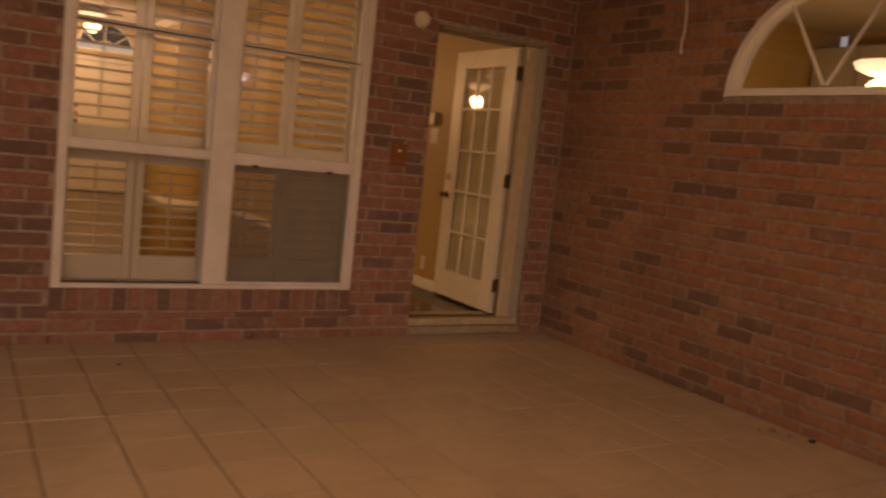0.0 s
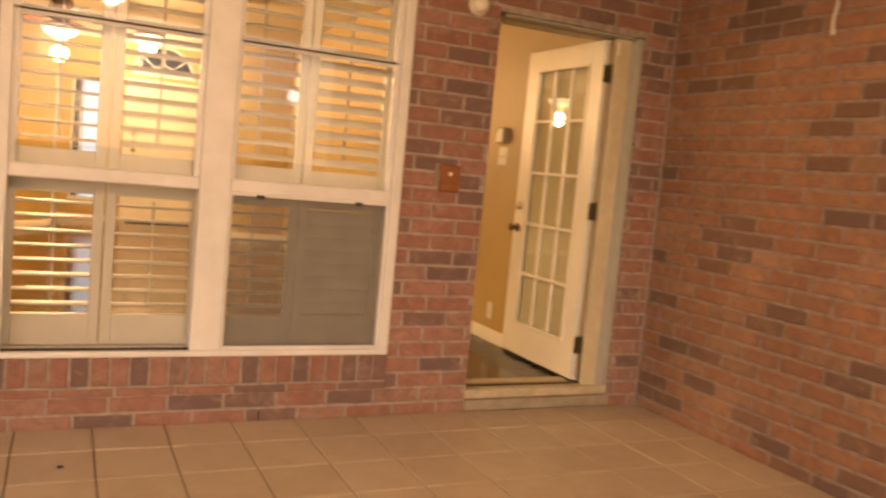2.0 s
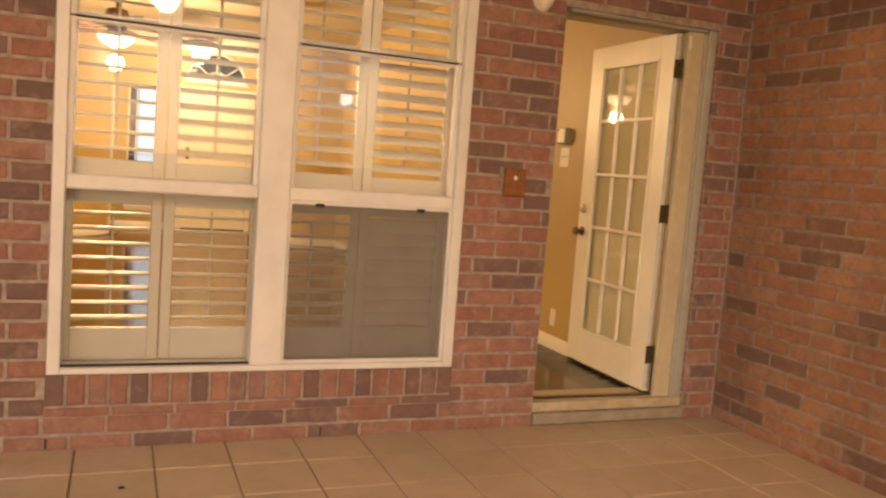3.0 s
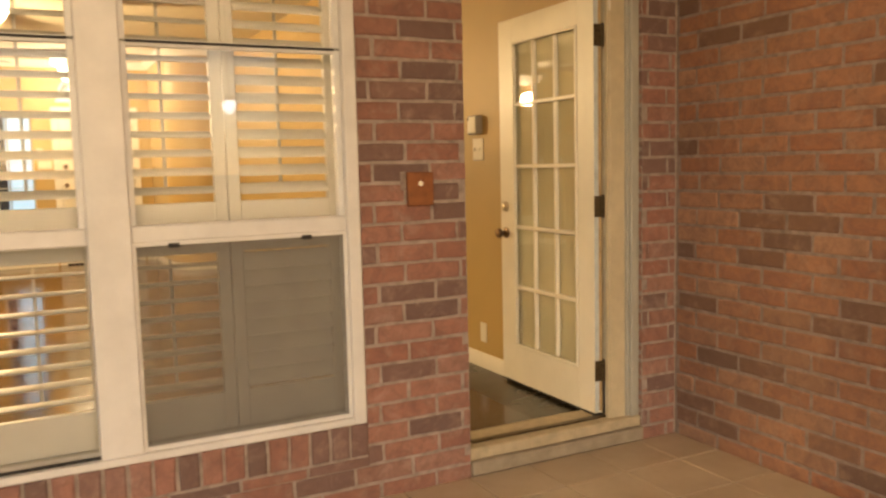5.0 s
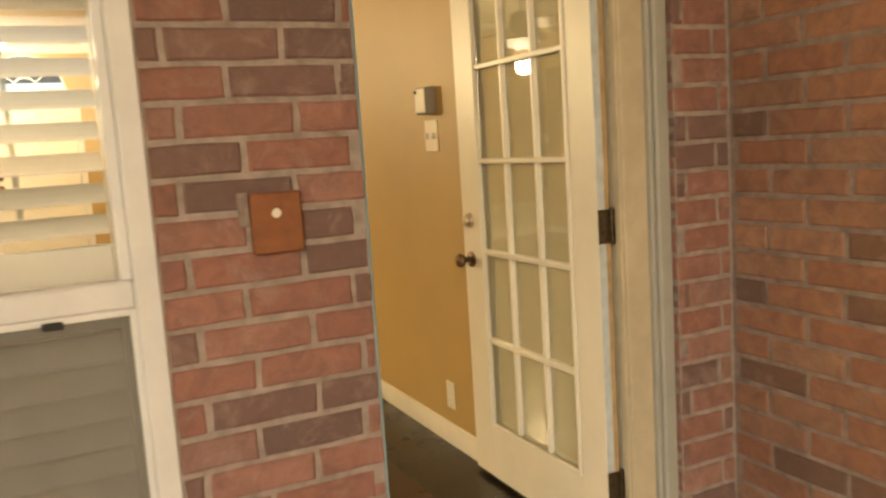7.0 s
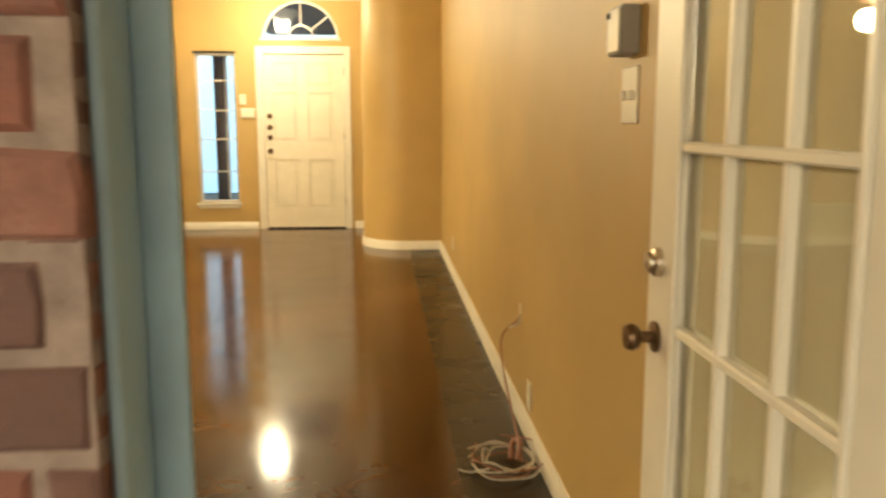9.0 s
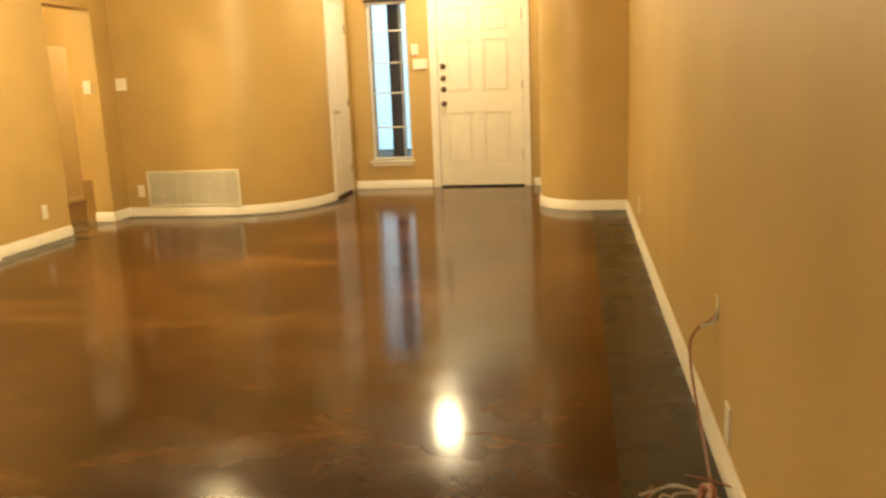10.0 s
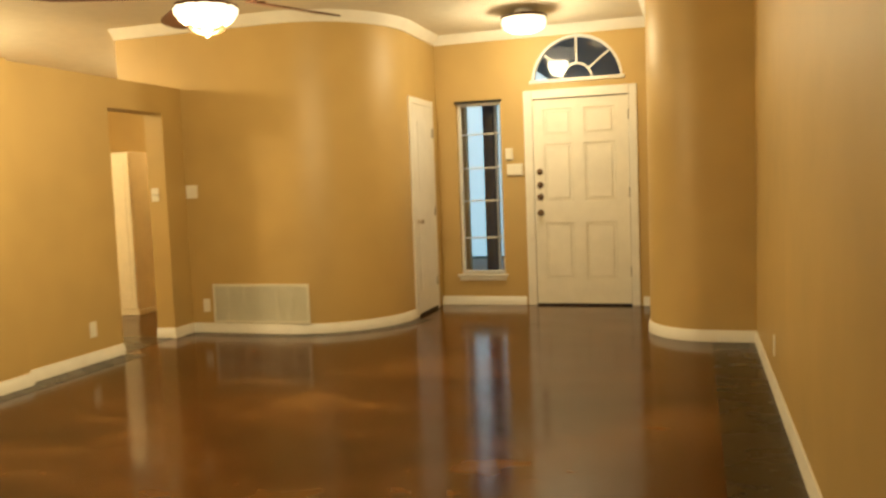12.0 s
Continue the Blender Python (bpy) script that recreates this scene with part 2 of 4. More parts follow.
def wall_boxes(bm, axis, lo, hi, u0, u1, z0, z1, holes):
    """A wall slab lo..hi thick across its axis, with rectangular holes (u0, u1, z0, z1) cut through it."""
    cuts = sorted({u0, u1, *[h[0] for h in holes], *[h[1] for h in holes]})
    for a, b in zip(cuts, cuts[1:]):
        spans, z = [], z0
        for h in sorted((h for h in holes if h[0] <= a and h[1] >= b), key=lambda h: h[2]):
            if h[2] > z:
                spans.append((z, h[2]))
            z = h[3]
        if z < z1:
            spans.append((z, z1))
        for s, t in spans:
            if axis == "y":
                add_box(bm, a, b, lo, hi, s, t)
            else:
                add_box(bm, lo, hi, a, b, s, t)
    bmesh.ops.remove_doubles(bm, verts=bm.verts, dist=1e-5)
    return bm


def arc(cx, cy, r, a0, a1, n=14):
    return [(cx + r * math.cos(radians(a0 + (a1 - a0) * i / n)), cy + r * math.sin(radians(a0 + (a1 - a0) * i / n))) for i in range(n + 1)]


# ---- plan ----
XR = 1.152                                  # brick side wall
WIN = (-2.30, -0.485, 0.262, 2.46)          # window opening
DOOR = (-0.008, 0.944, ZG, 2.085)           # brick doorway
XW = 0.845                                   # indoor side wall
YF = 9.19                                   # indoor front wall
YL = 7.42                                   # indoor wall with the return vent
XL = -3.95                                  # indoor low wall
ARCH = (-2.720, -1.470, 1.745)              # arched side window: y from, to, sill height

# ground and patio slab
structure("ground", box_bm(-300, 300, -300, 300, -0.7, ZG - 0.13), M_GROUND, "dim lawn reaching away from the house", "ground")
patio_floor = structure("patio_floor", box_bm(-5.6, XR + 0.1, -6.6, 0.11, ZG - 0.12, ZG - 0.006), M_GROUT, "patio floor of beige ceramic tiles with dark grout", "floor")
structure("patio_ceiling", box_bm(-5.7, XR + 0.2, -6.7, 0.3, ZP, ZP + 0.1), M_CEIL, "plain painted patio ceiling", "ceiling")

# brick wall with window and doorway
brick_wall_door = structure("wall_brick_rear", wall_boxes(bmesh.new(), "y", 0.0055, 0.11, -5.6, XR + 0.11, ZG - 0.02, ZP, [WIN, DOOR]), M_MORTAR_PALE, "red brick wall with pale mortar round window and door", "wall")
structure("wall_inner_rear", wall_boxes(bmesh.new(), "y", 0.112, 0.235, -7.6, XR + 0.11, ZG - 0.02, ZC, [(WIN[0], WIN[1], WIN[2], WIN[3]), (-0.050, 0.886, ZG, 2.085)]), M_WALL, "tan painted inner wall beside the patio door", "wall")


def arch_points(y0, y1, z, n=20):
    c, r = (y0 + y1) / 2, (y1 - y0) / 2
    return [(c + r * math.cos(math.pi * i / n), z + r * math.sin(math.pi * i / n)) for i in range(n + 1)]


def side_wall_bm(lo, hi, y0, y1, z0, z1):
    bm = bmesh.new()
    a0, a1, zs = ARCH
    add_prism(bm, [(y0, z0), (y1, z0), (y1, zs), (a1, zs), (a0, zs), (y0, zs)], "x", lo, hi)
    top = arch_points(a0, a1, zs)
    half = len(top) // 2
    add_prism(bm, [(y1, zs), (y1, z1), (top[half][0], z1)] + top[half::-1], "x", lo, hi)
    add_prism(bm, [(y0, zs)] + top[:half - 1:-1] + [(top[half][0], z1), (y0, z1)], "x", lo, hi)
    return bm


brick_wall_side = structure("wall_brick_side", side_wall_bm(XR + 0.0055, XR + 0.12, -6.6, 0.007, ZG - 0.02, ZP), M_MORTAR, "red brick side wall with an arched window", "wall")

# the room behind the arched window
structure("wall_side_room", wall_boxes(bmesh.new(), "x", 4.6, 4.7, -7, 0.1, 0, 2.8, []), M_WALL, "tan wall of the room behind the arched window", "wall")
structure("wall_side_room_near", wall_boxes(bmesh.new(), "y", -7.1, -7, XR + 0.12, 4.7, 0, 2.8, []), M_WALL, "tan end wall of the side room", "wall")
structure("wall_side_room_far", wall_boxes(bmesh.new(), "y", 0.24, 0.3, XR + 0.12, 4.7, 0, 2.8, []), M_WALL, "tan end wall of the side room", "wall")
structure("floor_side_room", box_bm(XR + 0.12, 4.7, -7.1, 0.3, -0.1, 0.0), M_BORDER, "dark floor of the side room", "floor")
structure("ceiling_side_room", box_bm(XR + 0.12, 4.7, -7.1, 0.3, 2.8, 2.9), M_CEIL, "pale ceiling of the side room", "ceiling")

# indoor floor: stained field with a dark border
ORIGIN = ROOM
BX = 0.53
structure("floor", box_bm(-7.55, BX, 0.151, YF + 0.1, ZF - 0.1, ZF), M_CONCRETE, "glossy reddish-brown stained concrete floor", "floor")
structure("floor_border", box_bm(BX, XW + 0.06, 0.151, 7.50, ZF - 0.1, ZF), M_BORDER, "dark stained band of concrete along the wall", "floor")
FLAT = lambda w: [(0.0, ZF - 0.01), (w, ZF - 0.01), (w, ZF + 0.0015), (0.0, ZF + 0.0015)]
structure("floor_border_low", add_sweep(bmesh.new(), [(XL, 2.6), (XL, 6.46)], FLAT(0.22), -1), M_BORDER, "dark stained band of concrete along the low wall", "floor")
structure("floor_border_doorway", box_bm(XL - 1.1, XL, 6.462, 7.138, ZF - 0.01, ZF + 0.0015), M_BORDER, "dark stained concrete in the doorway", "floor")
structure("ceiling", box_bm(-7.7, XW + 0.2, 0.151, YF + 0.2, ZC, ZC + 0.1), M_CEIL, "pale painted indoor ceiling", "ceiling")

# indoor walls
structure("wall_right", wall_boxes(bmesh.new(), "x", XW, XW + 0.1, 0.151, 7.46, 0, ZC, []), M_WALL, "long tan painted wall", "wall")
R_CURVE = [(XW + 0.1, 7.44)] + arc(0.52, 7.90, 0.46, 270, 180, 18) + [(0.06, YF)]
structure("wall_right_curve", add_sweep(bmesh.new(), R_CURVE, [(0, 0), (0, ZC), (-0.1, ZC), (-0.1, 0)], flip=1), M_WALL, "tan wall with a rounded corner beside the front door", "wall", True)
L_CURVE = [(-4.16, YL)] + arc(-3.00, YL + 0.88, 0.88, 270, 360, 26) + [(-2.12, YF)]
structure("floor_border_curve", add_sweep(bmesh.new(), [(XL, YL)] + L_CURVE[1:-1], FLAT(0.17), -1), M_BORDER, "dark stained band of concrete round the curved wall", "floor")
structure("wall_left_curve", add_sweep(bmesh.new(), L_CURVE, [(0, 0), (0, ZC), (0.1, ZC), (0.1, 0)], flip=1), M_WALL, "tan wall curving round to the closet door", "wall", True)
structure("wall_left_upper", box_bm(-4.60, -4.1605, YL, YL + 0.1, 2.2, ZC), M_WALL, "tan wall above the hall opening", "wall")
FD = (-1.15, -0.145, 2.175)                 # front door opening: x from, to, top
SL = (-1.91, -1.44, 0.43, 2.18)             # sidelight
FAN = (-0.675, 2.335, 0.445)                  # fanlight: centre, sill, radius


def front_wall_bm():
    bm = wall_boxes(bmesh.new(), "y", YF, YF + 0.14, -2.3, 0.2, 0, FAN[1], [(FD[0], FD[1], 0, FD[2]), SL])
    pts = [(FAN[0] + FAN[2] * math.cos(math.pi * i / 20), FAN[1] + FAN[2] * math.sin(math.pi * i / 20)) for i in range(21)]
    add_prism(bm, [(0.2, FAN[1]), (0.2, ZC), (FAN[0], ZC)] + pts[10::-1], "y", YF, YF + 0.14)
    add_prism(bm, [(-2.3, FAN[1])] + pts[:9:-1] + [(FAN[0], ZC), (-2.3, ZC)], "y", YF, YF + 0.14)
    return bm


structure("wall_front", front_wall_bm(), M_WALL, "tan front wall with door, sidelight and fanlight", "wall")
ZL = 2.30
structure("wall_left_low", wall_boxes(bmesh.new(), "x", XL - 0.18, XL, 5.43, YL, 0, ZL, [(6.46, 7.14, 0, 2.065)]), M_WALL, "low tan wall with a doorway", "wall")
structure("wall_kitchen", wall_boxes(bmesh.new(), "x", -7.6, -7.5, 0.151, 11, 0, ZC, []), M_WALL, "tan kitchen wall", "wall")
structure("wall_hall_end", wall_boxes(bmesh.new(), "y", 10.6, 10.7, -7.6, -2.2, 0, ZC, []), M_WALL, "tan wall at the end of the hall", "wall")
structure("ceiling_hall", box_bm(-7.7, -2.2, YF + 0.2, 10.8, ZC, ZC + 0.1), M_CEIL, "pale hall ceiling", "ceiling")
structure("floor_hall", box_bm(-7.6, -2.2, YF + 0.1, 10.7, ZF - 0.1, ZF), M_CONCRETE, "glossy brown concrete hall floor", "floor")

# baseboards and crown moulding
BASE = [(0, ZF), (0.016, ZF), (0.016, ZF + 0.060), (0.010, ZF + 0.070), (0.008, ZF + 0.086), (0, ZF + 0.089)]
CROWN = [(0, ZC), (0, ZC - 0.09), (0.018, ZC - 0.086), (0.03, ZC - 0.06), (0.07, ZC - 0.022), (0.08, ZC)]


def trim(name, path, profile, flip, label):
    structure(name, add_sweep(bmesh.new(), path, profile, flip), M_WHITE, label, "trim", True)


trim("baseboard_right", [(XW, 0.155), (XW, 7.44)] + R_CURVE[1:], BASE, 1, "white painted baseboard")
trim("baseboard_left", [(XL - 0.18, 7.14), (XL, 7.14), (XL, YL)] + L_CURVE[1:-1] + [(-2.12, YL + 0.881)], BASE, -1, "white painted baseboard round the curved wall")
trim("baseboard_front", [(-2.12, YF), (FD[0] - 0.075, YF)], BASE, -1, "white painted baseboard")
trim("baseboard_front_short", [(FD[1] + 0.075, YF), (0.06, YF)], BASE, -1, "white painted baseboard")
trim("baseboard_low", [(XL, 5.43), (XL, 6.46)], BASE, -1, "white painted baseboard on the low wall")
trim("baseboard_pier", [(XL + 0.01, 2.6), (XL + 0.01, 5.06), (XL + 0.07, 5.06), (XL + 0.07, 5.43), (XL + 0.001, 5.43)], BASE, -1, "white painted baseboard on the thicker wall")
trim("crown_left", [(-4.60, YL)] + L_CURVE[1:], CROWN, -1, "white crown moulding round the curved wall")
trim("crown_right", [(XW, 7.44)] + R_CURVE[1:], CROWN, 1, "white crown moulding")
trim("crown_front", [(-2.12, YF), (0.06, YF)], CROWN, -1, "white crown moulding over the front door")
structure("wall_left_post", box_bm(XL - 0.18, XL + 0.07, 5.06, 5.43, 0, ZL), M_WALL, "tan pilaster beside the pass-through", "wall")
structure("wall_left_pier", wall_boxes(bmesh.new(), "x", XL - 0.12, XL + 0.01, 2.6, 5.06, 0, ZL, [(3.2, 5.06, 1.10, 2.08)]), M_WALL, "tan wall with a kitchen pass-through", "wall")

# ---- window with shutters ----
ORIGIN = Vector((0, 0, 0))


def window_rear():
    x0, x1, z0, z1 = WIN
    w = tagged(thing("window_1", (x0, 0.03, z0), "white painted double window set in red brick", "window"), kind="structure")
    part("window_frame", add_box(bmesh.new(), x0, x0 + 0.05, -0.004, 0.11, z0, z1, bevel=0.004), M_FRAME, w)
    part("window_frame", add_box(bmesh.new(), x1 - 0.052, x1, -0.004, 0.11, z0, z1, bevel=0.004), M_FRAME, w)
    part("mullion", add_box(bmesh.new(), -1.474, -1.332, -0.002, 0.11, z0 + 0.028, z1, bevel=0.005), M_FRAME, w)
    part("window_sill", add_box(bmesh.new(), x0 + 0.05, x1 - 0.052, -0.006, 0.112, z0, z0 + 0.028, bevel=0.004), M_FRAME, w)
    part("window_head", add_box(bmesh.new(), x0 + 0.05, x1 - 0.052, 0.0, 0.11, z1 - 0.04, z1, bevel=0.004), M_FRAME, w)
    for a, b in ((x0 + 0.05, -1.474), (-1.332, x1 - 0.052)):
        part("meeting_rail", add_box(bmesh.new(), a, b, 0.012, 0.075, 1.04, 1.10, bevel=0.006), M_FRAME, w)
        part("sash_bar", add_box(bmesh.new(), a, b, 0.040, 0.068, 1.722, 1.748, bevel=0.003), M_FRAME, w)
        # solid dark strip that stands in for the shade under the sash bar
        part("sash_gap_shade", add_box(bmesh.new(), a, b, 0.030, 0.040, 1.735, 1.743), M_DARK, w, "dark strip for the shade in the sash gap")
        for s, t in ((a, a + 0.022), (b - 0.022, b)):
            part("sash_stile", add_box(bmesh.new(), s, t, 0.03, 0.07, 1.10, z1 - 0.04, bevel=0.003), M_FRAME, w)
        for lo, hi in ((1.10, 1.722), (1.748, z1 - 0.04)):
            p = part("pane", add_box(bmesh.new(), a + 0.022, b - 0.022, 0.050, 0.054, lo, hi), M_GLASS, w)
            p.visible_shadow = False
    a, b = -1.332, x1 - 0.052
    for s, t, lo, hi in ((a, a + 0.014, 0.29, 1.04), (b - 0.014, b, 0.29, 1.04), (a + 0.014, b - 0.014, 0.29, 0.306), (a + 0.014, b - 0.014, 1.026, 1.04)):
        part("screen_frame", add_box(bmesh.new(), s, t, 0.016, 0.030, lo, hi, bevel=0.002), M_FRAME, w)
    part("insect_screen", add_box(bmesh.new(), a + 0.014, b - 0.014, 0.022, 0.0235, 0.306, 1.026), M_MESH, w, "fine grey insect screen mesh")
    for x in (-1.19, -0.70):
        part("screen_latch", add_box(bmesh.new(), x - 0.02, x + 0.02, 0.008, 0.02, 1.018, 1.034, bevel=0.003), M_DARK, w)
    a, b = x0 + 0.05, -1.474
    # another dark strip, for the shade in the gap above the sill
    part("bottom_gap_shade", add_box(bmesh.new(), a, b, 0.02, 0.03, 0.29, 0.30), M_DARK, w)


def shutter(xa, xb, z0, z1, bottom, tilt, lean):
    s = thing("window_shutter", (xa, 0.175, z0), "white painted plantation shutter panel with wide louvers", "shutter", "window shutters")
    y0, y1 = 0.150, 0.182
    st = 0.046
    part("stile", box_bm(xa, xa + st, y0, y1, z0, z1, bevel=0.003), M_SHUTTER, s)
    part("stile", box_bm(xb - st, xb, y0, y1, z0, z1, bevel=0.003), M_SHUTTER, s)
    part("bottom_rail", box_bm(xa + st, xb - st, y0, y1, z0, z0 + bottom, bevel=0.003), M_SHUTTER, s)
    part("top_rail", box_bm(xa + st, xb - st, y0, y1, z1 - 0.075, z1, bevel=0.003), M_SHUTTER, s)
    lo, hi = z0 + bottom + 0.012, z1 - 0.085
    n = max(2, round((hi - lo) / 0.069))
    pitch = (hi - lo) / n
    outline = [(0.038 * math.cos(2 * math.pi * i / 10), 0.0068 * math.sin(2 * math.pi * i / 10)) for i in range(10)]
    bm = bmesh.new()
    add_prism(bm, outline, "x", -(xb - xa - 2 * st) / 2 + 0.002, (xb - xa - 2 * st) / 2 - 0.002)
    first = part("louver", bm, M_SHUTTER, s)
    rnd = random.Random(int(xa * -1000) + int(z0 * 100))
    for i in range(n):
        ob = first if i == 0 else new("louver", first.data)
        ob.parent, ob.matrix_parent_inverse = s, s.matrix_basis.inverted()
        ob.matrix_basis = pose((xa + xb) / 2, 0.168, lo + pitch * (i + 0.5), tilt + rnd.uniform(-3, 3), 0, rnd.uniform(-0.25, 0.25))
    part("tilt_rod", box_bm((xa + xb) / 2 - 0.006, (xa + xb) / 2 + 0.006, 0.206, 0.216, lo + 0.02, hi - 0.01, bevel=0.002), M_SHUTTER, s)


def all_shutters():
    cols = ((-2.270, -1.864, 3, 8), (-1.858, -1.432, 1, 22), (-1.392, -0.964, 2, 20), (-0.960, -0.514, 60, 36))
    for xa, xb, low, up in cols:
        shutter(xa, xb, 0.285, 1.052, 0.145, low, 0)
        shutter(xa, xb, 1.070, 2.44, 0.10, up, 0)
    s = tagged(thing("shutter_frame", (-1.41, 0.17, 0.27), "white wooden frame holding the window shutters", "shutter"), kind="structure")
    for a, b, lo, hi in ((-2.30, -2.272, 0.262, 2.46), (-1.430, -1.394, 0.262, 2.46), (-0.512, -0.485, 0.262, 2.46), (-2.272, -1.43, 0.262, 0.283), (-1.394, -0.512, 0.262, 0.283)):
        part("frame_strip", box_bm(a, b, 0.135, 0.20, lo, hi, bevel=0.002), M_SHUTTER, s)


def mesh_screen_material():
    m, n, l, b = material("insect_mesh", 0.8)
    b.inputs["Base Color"].default_value = (0.22, 0.205, 0.185, 1)
    b.inputs["Alpha"].default_value = 0.55
    v = tex_coord(n, l, space="World")
    l.new(ramp(n, l, noise_tex(n, l, v, 7, 3), [(0.3, (0.30,) * 3), (0.8, (0.36,) * 3)]), b.inputs["Alpha"])
    return m


M_MESH = mesh_screen_material()
window_rear()
all_shutters()


# ---- patio door ----
def knob(parent, x, y, z, mat, knob_r, side=-1):
    """A round knob with its rose, standing out along x."""
    m = pose(x, y, z, 0, 90 * side, 0)
    k = part("door_knob", add_lathe(bmesh.new(), [(0, 0), (0.030, 0), (0.030, 0.006), (0.012, 0.010), (0.011, 0.030), (knob_r * 0.8, 0.036), (knob_r, 0.048), (knob_r * 0.85, 0.060), (0, 0.064)], m=m, seg=20), mat, parent, smooth=True)
    return k


def hinge(parent, x, y, z):
    h = part("hinge", box_bm(x - 0.044, x - 0.004, y - 0.004, y - 0.001, z - 0.05, z + 0.05), M_HINGE, parent, "dark antique brass hinge")
    part("hinge_leaf", box_bm(x + 0.006, x + 0.009, y - 0.042, y - 0.006, z - 0.05, z + 0.05), M_HINGE, h)
    part("hinge_pin", add_cyl(bmesh.new(), (x + 0.001, y - 0.008, z - 0.054), (x + 0.001, y - 0.008, z + 0.056), 0.0065, seg=10), M_HINGE, h)


def patio_door():
    xf, xb, y0, y1, z0, z1 = 0.738, 0.782, 0.104, 0.950, 0.072, 2.062
    gy0, gy1, gz0, gz1 = 0.232, 0.812, 0.274, 1.938
    d = tagged(thing("door_1", (xb, y0, z0), "open cream glazed patio door with fifteen panes", "door"), kind="structure")
    part("stile", box_bm(xf, xb, y0, gy0, z0, z1, bevel=0.002), M_DOOR, d)
    part("stile", box_bm(xf, xb, gy1, y1, z0, z1, bevel=0.002), M_DOOR, d)
    part("top_rail", box_bm(xf, xb, gy0, gy1, gz1, z1, bevel=0.001), M_DOOR, d)
    part("bottom_rail", box_bm(xf, xb, gy0, gy1, z0, gz0, bevel=0.001), M_DOOR, d)
    for a, b, lo, hi in ((gy0, gy0 + 0.016, gz0, gz1), (gy1 - 0.016, gy1, gz0, gz1), (gy0 + 0.016, gy1 - 0.016, gz0, gz0 + 0.016), (gy0 + 0.016, gy1 - 0.016, gz1 - 0.016, gz1)):
        part("glazing_bead", box_bm(xf - 0.007, xf + 0.004, a, b, lo, hi, bevel=0.003), M_DOOR, d)
    for i in (1, 2):
        y = gy0 + (gy1 - gy0) * i / 3
        part("muntin", box_bm(xf + 0.001, xb - 0.001, y - 0.009, y + 0.009, gz0 + 0.016, gz1 - 0.016, bevel=0.004), M_DOOR, d)
    for i in range(1, 5):
        z = gz0 + (gz1 - gz0) * i / 5
        part("muntin", box_bm(xf - 0.001, xb + 0.001, gy0 + 0.016, gy1 - 0.016, z - 0.0095, z + 0.0095, bevel=0.004), M_DOOR, d)
    for i in range(3):
        for j in range(5):
            ya, yb = gy0 + (gy1 - gy0) * i / 3, gy0 + (gy1 - gy0) * (i + 1) / 3
            za, zb = gz0 + (gz1 - gz0) * j / 5, gz0 + (gz1 - gz0) * (j + 1) / 5
            p = part("pane", box_bm(xf + 0.016, xf + 0.020, ya + 0.008, yb - 0.008, za + 0.008, zb - 0.008), M_GLASS, d)
            p.visible_shadow = False
            part("privacy_film", box_bm(xf + 0.0215, xf + 0.0225, ya + 0.008, yb - 0.008, za + 0.008, zb - 0.008), M_FROST, p)
    for z in (0.281, 1.076, 1.872):
        hinge(d, xb, y0, z)
    knob(d, xf, 0.893, 0.905, M_BRONZE, 0.027)
    part("deadbolt", add_lathe(bmesh.new(), [(0, 0), (0.029, 0), (0.027, 0.012), (0.020, 0.016), (0.018, 0.024), (0, 0.026)], m=pose(xf, 0.893, 1.052, 0, -90, 0), seg=20), M_STEEL, d, "satin nickel deadbolt", smooth=True)
    part("edge_paint", box_bm(xf + 0.001, xf + 0.026, y0 - 0.0012, y0, z0 + 0.01, z1 - 0.01), M_EDGE, d, "pale blue worn paint on the door edge")
    part("edge_wood", box_bm(xf + 0.0265, xb - 0.003, y0 - 0.0010, y0, z0 + 0.01, z1 - 0.01), M_RAWWOOD, d, "bare wood strip on the door edge")
    part("latch_plate", box_bm(xf + 0.010, xb - 0.010, y1, y1 + 0.002, 0.87, 0.94), M_STEEL, d)
    part("door_sweep", box_bm(xf + 0.004, xb - 0.002, y0 + 0.002, y1 - 0.002, z0 - 0.012, z0), M_DARK, d, "dark rubber door sweep")


